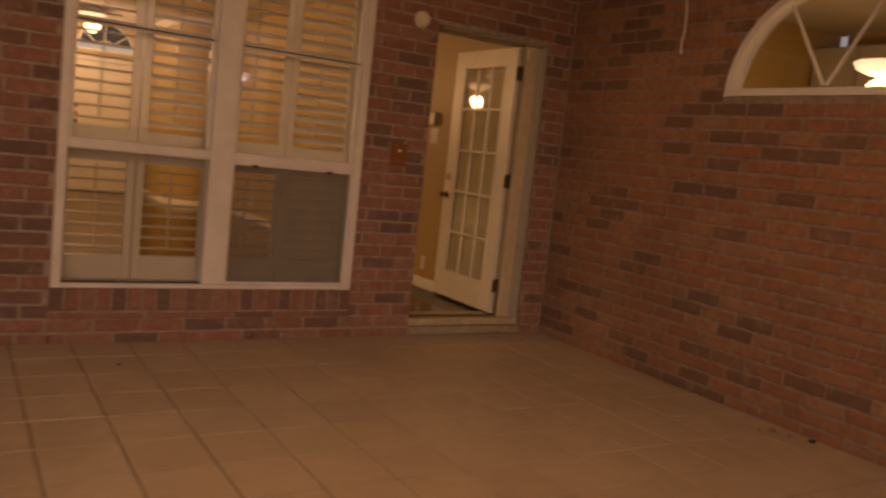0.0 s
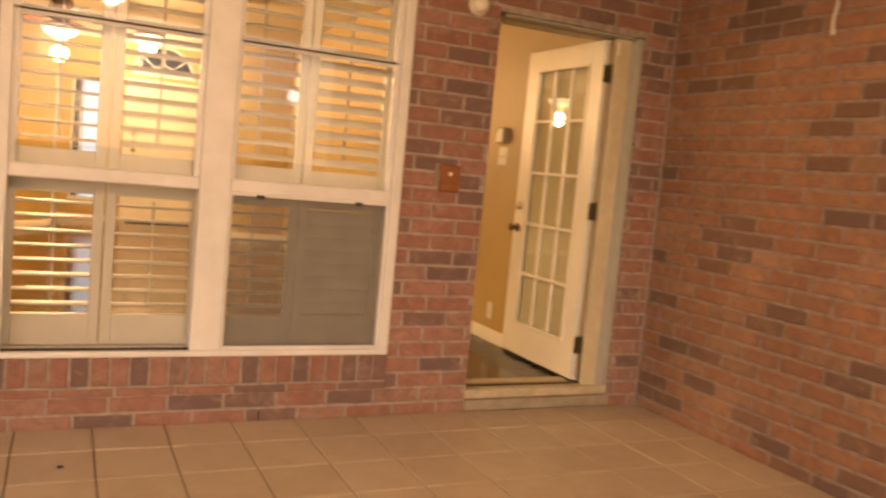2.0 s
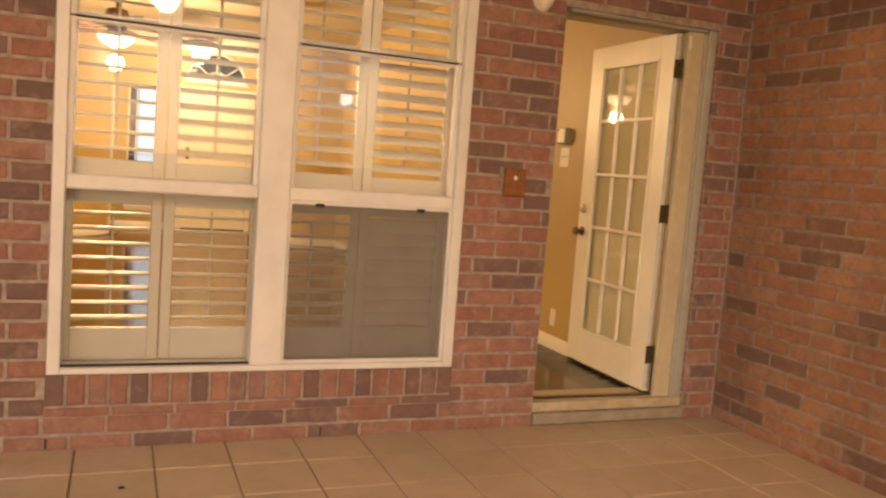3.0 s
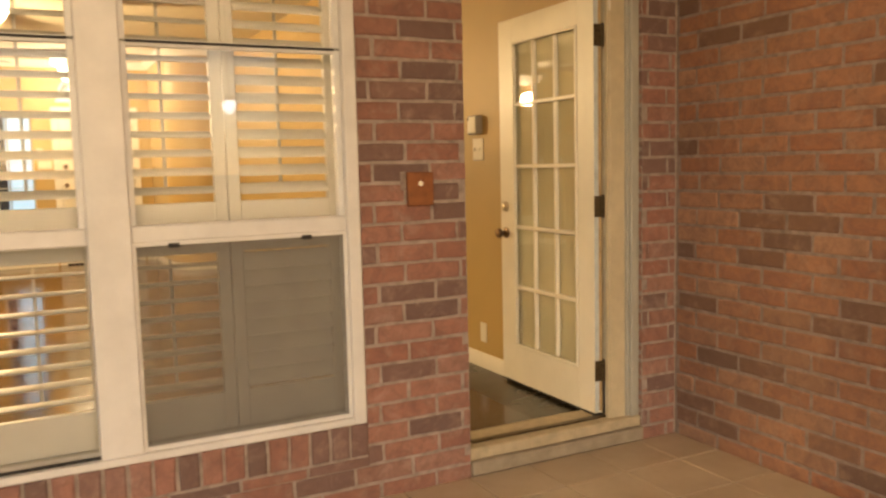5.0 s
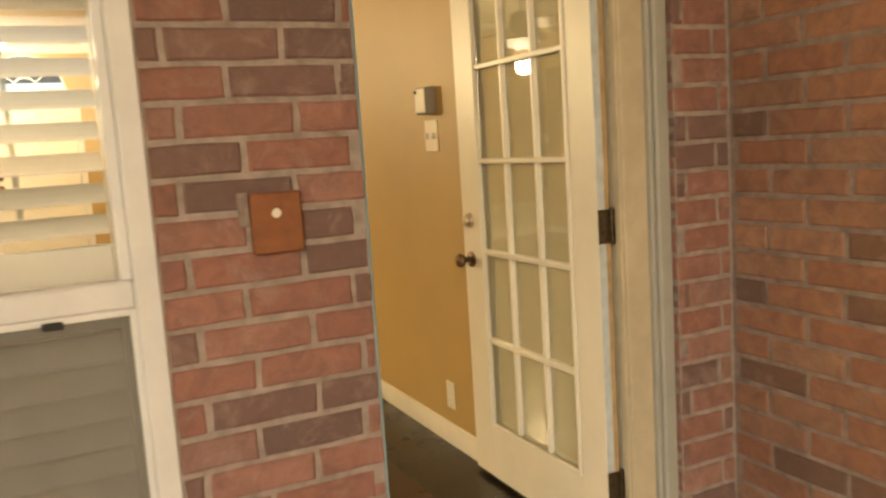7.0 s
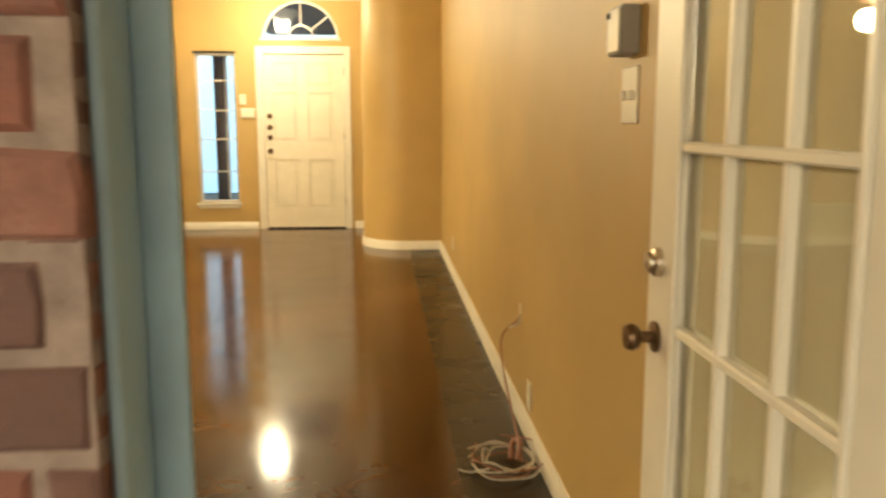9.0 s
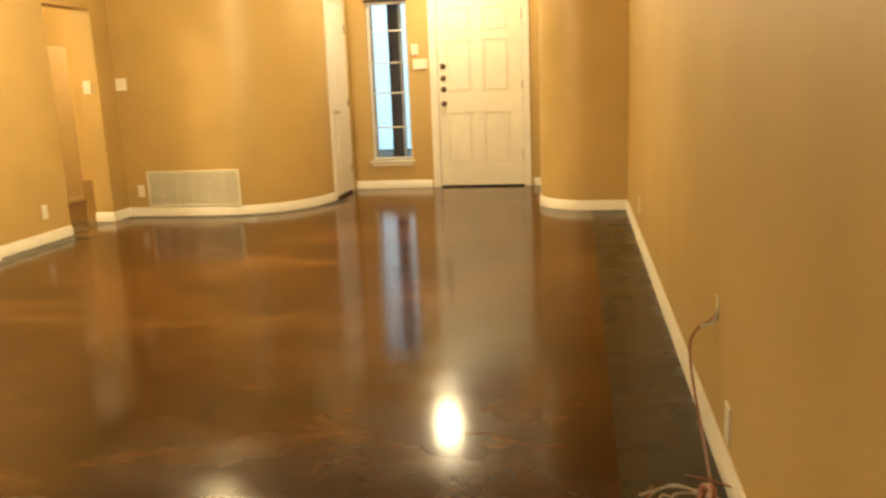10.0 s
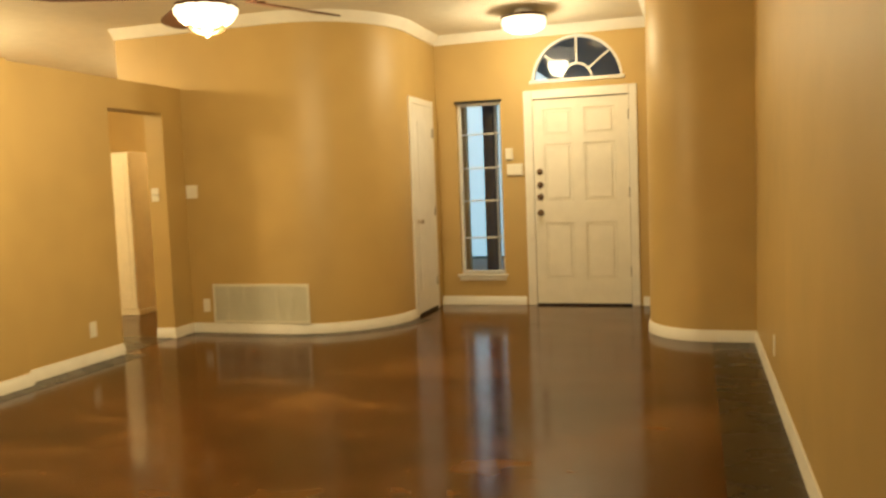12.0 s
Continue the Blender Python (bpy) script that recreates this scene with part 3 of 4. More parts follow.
def door_frame():
    f = tagged(thing("door_frame", (0.45, 0.06, 0.05), "weathered grey painted patio door frame", "door frame"), kind="structure")
    xa, xb, zt = DOOR[0], DOOR[1], DOOR[3]
    zj, zb = 2.070, 0.005
    part("brick_mould", box_bm(xb - 0.050, xb - 0.001, 0.022, 0.072, zb, zt, bevel=0.006), M_JAMB, f)
    part("brick_mould_bead", box_bm(xb - 0.066, xb - 0.050, 0.034, 0.072, zb, zt - 0.02, bevel=0.004), M_JAMB, f)
    part("jamb", box_bm(0.794, xb - 0.066, 0.050, 0.240, 0.02, zj, bevel=0.003), M_JAMBIN, f)
    part("door_stop", box_bm(0.780, 0.794, 0.052, 0.080, 0.02, zj, bevel=0.003), M_JAMBIN, f)
    part("jamb_strip", box_bm(0.7915, 0.7945, 0.082, 0.100, 0.08, zj), M_WORN, f, "worn pale paint on the hinge jamb")
    part("brick_mould", box_bm(xa + 0.001, xa + 0.012, 0.030, 0.118, zb, zt, bevel=0.003), M_JAMBLEFT, f)
    part("brick_mould_bead", box_bm(xa + 0.012, xa + 0.046, 0.107, 0.118, zb, zt, bevel=0.002), M_JAMBLEFT, f)
    part("jamb", box_bm(-0.048, 0.004, 0.119, 0.240, 0.02, zj, bevel=0.003), M_JAMBLEFT, f)
    part("door_stop", box_bm(0.004, 0.016, 0.119, 0.150, 0.02, zj, bevel=0.003), M_JAMBLEFT, f)
    part("brick_mould_head", box_bm(xa + 0.047, xb - 0.066, 0.022, 0.072, zj + 0.001, zt, bevel=0.004), M_JAMB, f)
    part("head_jamb", box_bm(0.004, 0.794, 0.119, 0.240, zj + 0.0005, zt - 0.001, bevel=0.003), M_JAMBIN, f)
    part("weather_strip", box_bm(0.7845, 0.7905, 0.095, 0.101, 0.07, 0.228), M_DARK, f)
    part("door_corner_stub", box_bm(0.780, 0.792, 0.040, 0.052, 1.975, 2.045, bevel=0.003), M_PLASTIC, f)
    t = tagged(thing("threshold", (0.45, 0.05, ZG), "worn concrete step with a pale wooden sill", "threshold"), kind="structure")
    part("step", box_bm(xa + 0.001, xb - 0.001, -0.012, 0.12, ZG + 0.001, 0.003, bevel=0.006), M_STONE, t)
    part("sill", box_bm(xa + 0.002, xb - 0.002, 0.012, 0.236, 0.004, 0.056, bevel=0.005), M_SILL, t, "pale worn wooden sill")
    part("sill_ridge", box_bm(0.040, 0.794, 0.072, 0.112, 0.0562, 0.064, bevel=0.004), M_HINGE, t)


M_EDGE = plain("pale_blue_edge_paint", (0.60, 0.66, 0.68), 0.5, vary=0.12, scale=20)
M_RAWWOOD = plain("bare_edge_wood", (0.56, 0.38, 0.19), 0.6, vary=0.15, scale=25, relief=0.4)
M_JAMBIN = plain("tan_jamb_paint", (0.60, 0.52, 0.36), 0.5, vary=0.08, scale=10)
M_WORN = plain("worn_pale_jamb_paint", (0.62, 0.60, 0.54), 0.55, vary=0.15, scale=22)
M_SILL = plain("pale_sill_wood", (0.52, 0.44, 0.30), 0.6, vary=0.12, scale=18, relief=0.4)
patio_door()
door_frame()


# ---- patio fixtures ----
def tube_from(points, radius, seg=8):
    """A smooth round cord through a few points."""
    pts = [Vector(p) for p in points]
    fine = []
    for i in range(len(pts) - 1):
        p0, p1, p2, p3 = pts[max(i - 1, 0)], pts[i], pts[i + 1], pts[min(i + 2, len(pts) - 1)]
        for k in range(8):
            t = k / 8
            fine.append(0.5 * ((2 * p1) + (p2 - p0) * t + (2 * p0 - 5 * p1 + 4 * p2 - p3) * t * t + (3 * p1 - p0 - 3 * p2 + p3) * t ** 3))
    fine.append(pts[-1])
    bm = bmesh.new()
    rings = []
    for i, p in enumerate(fine):
        d = (fine[min(i + 1, len(fine) - 1)] - fine[max(i - 1, 0)]).normalized()
        u = d.orthogonal().normalized()
        if rings:
            u = (last - d * last.dot(d)).normalized()
        last = u
        v = d.cross(u)
        rings.append([bm.verts.new(p + radius * (u * math.cos(2 * math.pi * j / seg) + v * math.sin(2 * math.pi * j / seg))) for j in range(seg)])
    for a, b in zip(rings, rings[1:]):
        for j in range(seg):
            bm.faces.new((a[j], a[(j + 1) % seg], b[(j + 1) % seg], b[j]))
    bm.faces.new(rings[0][::-1])
    bm.faces.new(rings[-1])
    return bm


def box_cover():
    c = thing("junction_box_cover", (-0.24, -0.01, 1.196), "rust-brown square box cover on the brick", "box cover")
    part("cover_plate", box_bm(-0.283, -0.169, -0.024, -0.001, 1.126, 1.262, bevel=0.004), M_COPPER, c)
    part("plug", add_lathe(bmesh.new(), [(0, 0), (0.011, 0), (0.010, 0.004), (0, 0.005)], m=pose(-0.228, -0.024, 1.216, 90, 0, 0), seg=14), M_PLASTIC, c, "small white plug", smooth=True)
    part("mortar_patch", box_bm(-0.308, -0.284, -0.006, 0.0, 1.19, 1.266, bevel=0.002), M_MORTAR, c)


def round_lamp():
    c = thing("wall_sensor", (-0.148, 0.0, 2.092), "round white sensor fixed to the brick by the door", "sensor")
    m = pose(-0.148, 0.0, 2.092, 90, 0, 0)
    part("base", add_lathe(bmesh.new(), [(0, 0), (0.055, 0), (0.055, 0.012), (0.048, 0.018)], m=m), M_PLASTIC, c, smooth=True)
    part("dome", add_lathe(bmesh.new(), [(0.048, 0.018), (0.045, 0.035), (0.034, 0.05), (0.018, 0.058), (0, 0.06)], m=m), M_PLASTIC, c, smooth=True)


def conduit():
    c = thing("white_pipe", (XR - 0.02, -2.99, ZG), "thin white plastic pipe against the brick wall", "pipe")
    part("pipe_body", add_cyl(bmesh.new(), (XR - 0.017, -2.99, ZG), (XR - 0.017, -2.99, 1.4), 0.012, seg=14), M_PLASTIC, c, smooth=True)
    part("pipe_clip", box_bm(XR - 0.032, XR, -3.02, -2.96, 1.29, 1.31, bevel=0.003), M_PLASTIC, c)


def hanging_cord():
    c = thing("hanging_cord", (XR - 0.02, -1.1, 2.75), "white cord hanging from the patio ceiling", "cord")
    part("cord", tube_from([(XR - 0.03, -1.02, ZP), (XR - 0.025, -1.09, 2.4), (XR - 0.02, -1.108, 2.18), (XR - 0.02, -1.096, 2.09), (XR - 0.022, -1.10, 2.03)], 0.0075), M_WIRE, c, smooth=True)
    part("cord_end", add_cyl(bmesh.new(), (XR - 0.022, -1.10, 2.036), (XR - 0.023, -1.108, 2.01), 0.010, seg=10), M_WIRE, c, smooth=True)


# an added fixture, out of view, round the assumed patio lamp
def added_patio_lamp():
    c = thing("added_patio_light", (-1.75, -3.3, ZP), "added glowing ceiling light over the patio, out of view", "ceiling light")
    part("canopy", add_lathe(bmesh.new(), [(0, 0), (0.075, 0), (0.075, -0.02), (0.03, -0.035), (0.02, -0.10), (0, -0.10)], centre=(-1.75, -3.3, ZP)), M_BRONZE, c, smooth=True)
    part("shade", add_lathe(bmesh.new(), [(0.03, -0.10), (0.12, -0.12), (0.14, -0.16), (0.11, -0.21), (0.05, -0.235), (0, -0.24)], centre=(-1.75, -3.3, ZP)), M_ADDEDLAMP, c, "glowing frosted glass shade", smooth=True)


def patio_lantern():
    x, y, z = 0.03, -4.30, 1.86
    c = thing("patio_lantern", (x, y, ZP), "small lit white lantern hanging over the patio", "lantern")
    part("rod", add_cyl(bmesh.new(), (x, y, z + 0.09), (x, y, ZP), 0.006, seg=8), M_BRONZE, c)
    part("cap", add_lathe(bmesh.new(), [(0, 0.10), (0.02, 0.095), (0.065, 0.06), (0.068, 0.05), (0, 0.05)], centre=(x, y, z), seg=20), M_BRONZE, c, smooth=True)
    part("globe", add_lathe(bmesh.new(), [(0.04, 0.05), (0.062, 0.02), (0.062, -0.02), (0.04, -0.055), (0, -0.065)], centre=(x, y, z), seg=20), M_COOLLAMP, c, "glowing cool white glass globe", smooth=True)


def weep_hole(x):
    tagged(part("weep_hole", box_bm(x - 0.005, x + 0.005, -0.0015, 0.02, ZG + 0.002, ZG + 0.046, bevel=0.001), M_DARK), "dark weep slot in the lowest brick course", "vent", "weep slots")


def debris(x, y, s, mat, k):
    bm = bmesh.new()
    bmesh.ops.create_icosphere(bm, subdivisions=1, radius=s, matrix=pose(x, y, ZG + s * 0.45, 0, 0, k * 47) @ Matrix.Diagonal((1.5, 1, 0.55, 1)))
    rnd = random.Random(k)
    for v in bm.verts:
        v.co += Vector((rnd.uniform(-1, 1), rnd.uniform(-1, 1), 0)) * s * 0.25
    tagged(part("pebble", bm, mat), "small bit of litter on the patio tiles", "debris", "litter on the tiles")


box_cover()
round_lamp()
conduit()
hanging_cord()
added_patio_lamp()
patio_lantern()
for x in (-2.295, -1.128):
    weep_hole(x)
for k, (x, y, s, mt) in enumerate(((1.00, -2.25, 0.022, M_MORTAR), (1.03, -2.33, 0.014, M_MORTAR), (0.95, -2.20, 0.010, M_MORTAR), (1.085, -2.43, 0.017, M_DARK), (-2.0, -0.47, 0.009, M_DARK))):
    debris(x, y, s, mt, k)


# ---- arched side window and its room ----
def ring_band(bm, c, z, r0, r1, axis_lo, axis_hi, axis, n=24, a0=0, a1=180):
    pts = [(c + r1 * math.cos(radians(a0 + (a1 - a0) * i / n)), z + r1 * math.sin(radians(a0 + (a1 - a0) * i / n))) for i in range(n + 1)]
    ins = [(c + r0 * math.cos(radians(a0 + (a1 - a0) * i / n)), z + r0 * math.sin(radians(a0 + (a1 - a0) * i / n))) for i in range(n, -1, -1)]
    return add_prism(bm, pts + ins, axis, axis_lo, axis_hi)


def half_disc(c, z, r, lo, hi, axis, n=24):
    return add_prism(bmesh.new(), [(c + r * math.cos(math.pi * i / n), z + r * math.sin(math.pi * i / n)) for i in range(n + 1)], axis, lo, hi)


def spoke(c, z, r0, r1, deg, half, lo, hi, axis):
    d, p = Vector((math.cos(radians(deg)), math.sin(radians(deg)))), Vector((-math.sin(radians(deg)), math.cos(radians(deg))))
    o = Vector((c, z))
    return add_prism(bmesh.new(), [tuple(o + d * r0 - p * half), tuple(o + d * r1 - p * half), tuple(o + d * r1 + p * half), tuple(o + d * r0 + p * half)], axis, lo, hi)


def arched_window():
    c, r, z = (ARCH[0] + ARCH[1]) / 2, (ARCH[1] - ARCH[0]) / 2, ARCH[2]
    w = tagged(thing("window_2", (XR, c, z), "half-round white framed window in the brick wall", "window"), kind="structure")
    part("window_frame", ring_band(bmesh.new(), c, z, r - 0.045, r - 0.001, XR - 0.006, XR + 0.1, "x"), M_FRAME, w)
    part("window_sill", box_bm(XR - 0.01, XR + 0.1, c - r + 0.046, c + r - 0.046, z + 0.001, z + 0.045, bevel=0.004), M_FRAME, w)
    for a in (60, 120):
        part("muntin", spoke(c, z + 0.045, 0.02, r - 0.09, a, 0.007, XR + 0.04, XR + 0.055, "x"), M_FRAME, w)
    p = part("pane", half_disc(c, z + 0.045, r - 0.07, XR + 0.058, XR + 0.062, "x"), M_GLASS, w)
    p.visible_shadow = False


def pendant():
    o = (2.6, -1.555, 2.06)
    c = thing("pendant_lamp", o, "lit glass bowl pendant in the side room", "pendant lamp")
    part("shade", add_lathe(bmesh.new(), [(0, 0), (0.10, 0.012), (0.18, 0.05), (0.20, 0.09), (0.185, 0.10), (0.03, 0.12)], centre=o), M_LAMP, c, "glowing glass bowl", smooth=True)
    part("rod", add_cyl(bmesh.new(), (o[0], o[1], o[2] + 0.12), (o[0], o[1], 2.80), 0.008, seg=10), M_BRONZE, c)
    part("canopy", add_lathe(bmesh.new(), [(0, 0), (0.06, 0), (0.055, -0.025), (0, -0.03)], centre=(o[0], o[1], 2.80)), M_BRONZE, c, smooth=True)


def side_cabinet(y):
    c = thing("wall_cabinet", (4.42, y, 2.2), "pale wooden wall cabinet in the side room", "cabinet", "side room cabinets")
    part("body", box_bm(4.28, 4.60, y, y + 0.46, 2.05, 2.62, bevel=0.003), M_SHUTTER, c)
    part("door", box_bm(4.262, 4.279, y + 0.01, y + 0.45, 2.06, 2.61, bevel=0.003), M_SHUTTER, c)
    part("door_panel", box_bm(4.256, 4.262, y + 0.07, y + 0.39, 2.12, 2.55, bevel=0.003), M_SHUTTER, c)


arched_window()
pendant()
for y in (-0.72, -0.25):
    side_cabinet(y)


# ---- indoor wall fittings ----
ORIGIN = ROOM


def plate_x(name, x, y, z, w, h, label, category, kind, out=-1, group=""):
    """A plate on a wall that faces along -x (out=-1) or +x."""
    c = thing(name, (x, y, z), label, category, group)
    part("plate", box_bm(*sorted((x, x + out * 0.006)), y - w / 2, y + w / 2, z - h / 2, z + h / 2, bevel=0.002), M_PLASTIC, c)
    if kind == "switch":
        for k in (-1, 1):
            part("toggle", box_bm(*sorted((x + out * 0.006, x + out * 0.016)), y + k * w / 4 - 0.005, y + k * w / 4 + 0.005, z - 0.011, z + 0.011, bevel=0.002), M_PLASTIC, c)
    else:
        for k in (-1, 1):
            part("socket", box_bm(*sorted((x + out * 0.006, x + out * 0.008)), y - 0.016, y + 0.016, z + k * 0.02 - 0.013, z + k * 0.02 + 0.013, bevel=0.0015), M_PLASTIC, c)


def plate_y(name, x, y, z, w, h, label, category, kind, group=""):
    """A plate on a wall that faces along -y."""
    c = thing(name, (x, y, z), label, category, group)
    part("plate", box_bm(x - w / 2, x + w / 2, y - 0.006, y, z - h / 2, z + h / 2, bevel=0.002), M_PLASTIC, c)
    if kind == "switch":
        for k in (-1, 1):
            part("toggle", box_bm(x + k * w / 4 - 0.006, x + k * w / 4 + 0.006, y - 0.016, y - 0.006, z - 0.012, z + 0.012, bevel=0.002), M_PLASTIC, c)
    elif kind == "outlet":
        for k in (-1, 1):
            part("socket", box_bm(x - 0.016, x + 0.016, y - 0.008, y - 0.006, z + k * 0.02 - 0.013, z + k * 0.02 + 0.013, bevel=0.0015), M_PLASTIC, c)
    else:
        part("cover", box_bm(x - w / 2 + 0.01, x + w / 2 - 0.01, y - 0.03, y - 0.006, z - h / 2 + 0.01, z + h / 2 - 0.01, bevel=0.004), M_PLASTIC, c)


plate_x("light_switch", XW, 1.205, 1.440, 0.118, 0.13, "ivory double light switch beside the patio door", "light switch", "switch")
plate_x("wall_outlet", XW, 1.18, 0.33, 0.072, 0.118, "ivory wall outlet below the switch", "wall outlet", "outlet", group="wall outlets")
plate_x("wall_outlet", XW, 2.43, 0.29, 0.072, 0.118, "ivory wall outlet above the baseboard", "wall outlet", "outlet", group="wall outlets")
plate_x("wall_outlet", XW, 6.0, 0.38, 0.072, 0.118, "ivory wall outlet on the long tan wall", "wall outlet", "outlet", group="wall outlets")
plate_x("wall_outlet", XL, 6.13, 0.37, 0.072, 0.118, "ivory wall outlet on the low wall", "wall outlet", "outlet", 1, "wall outlets")
plate_y("light_switch", -3.885, YL, 1.385, 0.115, 0.118, "ivory light switch beside the doorway", "light switch", "switch")
plate_y("light_switch", -4.065, 7.14, 1.37, 0.075, 0.118, "ivory light switch inside the doorway", "light switch", "switch")
plate_y("wall_outlet", -3.80, YL, 0.36, 0.072, 0.118, "ivory wall outlet beside the return vent", "wall outlet", "outlet", "wall outlets")
plate_y("alarm_sensor", -1.365, YF, 1.645, 0.08, 0.12, "small white alarm sensor by the front door", "alarm", "box")
plate_y("alarm_keypad", -1.31, YF, 1.485, 0.17, 0.12, "white alarm keypad by the front door", "alarm", "box")


def door_chime():
    c = thing("door_sensor_box", (XW, 1.20, 1.58), "grey plastic control box above the light switch", "control box")
    part("body", box_bm(XW - 0.045, XW, 1.150, 1.255, 1.530, 1.640, bevel=0.004), M_BOXGREY, c)
    part("front", box_bm(XW - 0.050, XW - 0.045, 1.157, 1.248, 1.537, 1.633, bevel=0.002), M_PLASTIC, c)
    part("button", box_bm(XW - 0.055, XW - 0.05, 1.230, 1.242, 1.615, 1.628, bevel=0.001), M_DARK, c)


def cable_coil():
    c = thing("cable_coil", (0.70, 2.15, ZF), "loose coil of white cable on the floor", "cable", "")
    rnd = random.Random(4)
    for k in range(6):
        cx, cy, r = 0.700 + rnd.uniform(-0.025, 0.025), 2.16 + rnd.uniform(-0.04, 0.04), 0.105 + rnd.uniform(-0.03, 0.03)
        ph = rnd.uniform(0, 360)
        pts = [(cx + r * 1.05 * math.cos(radians(ph + a)) + rnd.uniform(-0.008, 0.008), cy + r * 1.25 * math.sin(radians(ph + a)) + rnd.uniform(-0.012, 0.012), ZF + 0.006 + k * 0.007 + rnd.uniform(0, 0.022)) for a in range(0, 340, 34)]
        part("cable_loop", tube_from(pts, 0.0034, 6), M_WIRE if k % 4 else M_REDWIRE, c, smooth=True)
    part("cable_end", tube_from([(0.64, 2.10, ZF + 0.02), (0.57, 2.10, ZF + 0.008), (0.53, 2.13, ZF + 0.006)], 0.004, 6), M_WIRE, c, smooth=True)
    part("coil_tie", tube_from([(0.735, 2.20, ZF + 0.01), (0.75, 2.26, ZF + 0.05), (0.77, 2.22, ZF + 0.07), (0.755, 2.16, ZF + 0.02)], 0.012, 8), M_REDWIRE, c, smooth=True)
    w = thing("wall_cable", (XW, 2.67, 0.58), "thin red and white cable hanging from the wall", "cable")
    part("cable", tube_from([(XW, 2.67, 0.57), (XW - 0.02, 2.67, 0.535), (XW - 0.05, 2.71, 0.50), (XW - 0.075, 2.73, 0.43), (XW - 0.065, 2.69, 0.30), (XW - 0.05, 2.57, 0.18), (XW - 0.06, 2.32, ZF + 0.02), (XW - 0.08, 2.13, ZF + 0.03)], 0.0042, 8), M_REDWIRE, w, smooth=True)
    part("cable", tube_from([(XW - 0.001, 2.66, 0.57), (XW - 0.015, 2.66, 0.53), (XW - 0.045, 2.70, 0.505)], 0.005, 8), M_WIRE, w, smooth=True)
    part("grommet", box_bm(XW - 0.004, XW, 2.655, 2.685, 0.54, 0.615, bevel=0.001), M_PLASTIC, w)


M_BOXGREY = plain("grey_plastic", (0.30, 0.28, 0.25), 0.5)
door_chime()
cable_coil()


def return_vent():
    x0, x1, z0, z1 = -3.727, -2.775, 0.203, 0.553
    c = thing("return_vent", ((x0 + x1) / 2, YL, z0), "cream metal return air grille on the tan wall", "air vent")
    y = YL
    for a, b, lo, hi in ((x0, x1, z0, z0 + 0.022), (x0, x1, z1 - 0.022, z1), (x0, x0 + 0.022, z0 + 0.022, z1 - 0.022), (x1 - 0.022, x1, z0 + 0.022, z1 - 0.022)):
        part("frame", box_bm(a, b, y - 0.014, y, lo, hi, bevel=0.003), M_GRILLE, c)
    part("backing", box_bm(x0 + 0.022, x1 - 0.022, y - 0.004, y, z0 + 0.022, z1 - 0.022), M_VENTSHADE, c)
    sl = box_bm(x0 + 0.022, x1 - 0.022, -0.0045, 0.0045, -0.0012, 0.0012)
    first = part("slat", sl, M_GRILLE, c)
    n = 24
    for i in range(n):
        ob = first if i == 0 else new("slat", first.data)
        ob.parent, ob.matrix_parent_inverse = c, c.matrix_basis.inverted()
        ob.matrix_basis = Matrix.Translation(ORIGIN) @ pose(0, y - 0.0085, z0 + 0.022 + (z1 - z0 - 0.044) * (i + 0.5) / n, 40, 0, 0) @ Matrix.Translation(-ORIGIN)
    for i in range(1, 6):
        x = x0 + (x1 - x0) * i / 6
        part("divider", box_bm(x - 0.004, x + 0.004, y - 0.0135, y - 0.012, z0 + 0.022, z1 - 0.022), M_GRILLE, c)


return_vent()


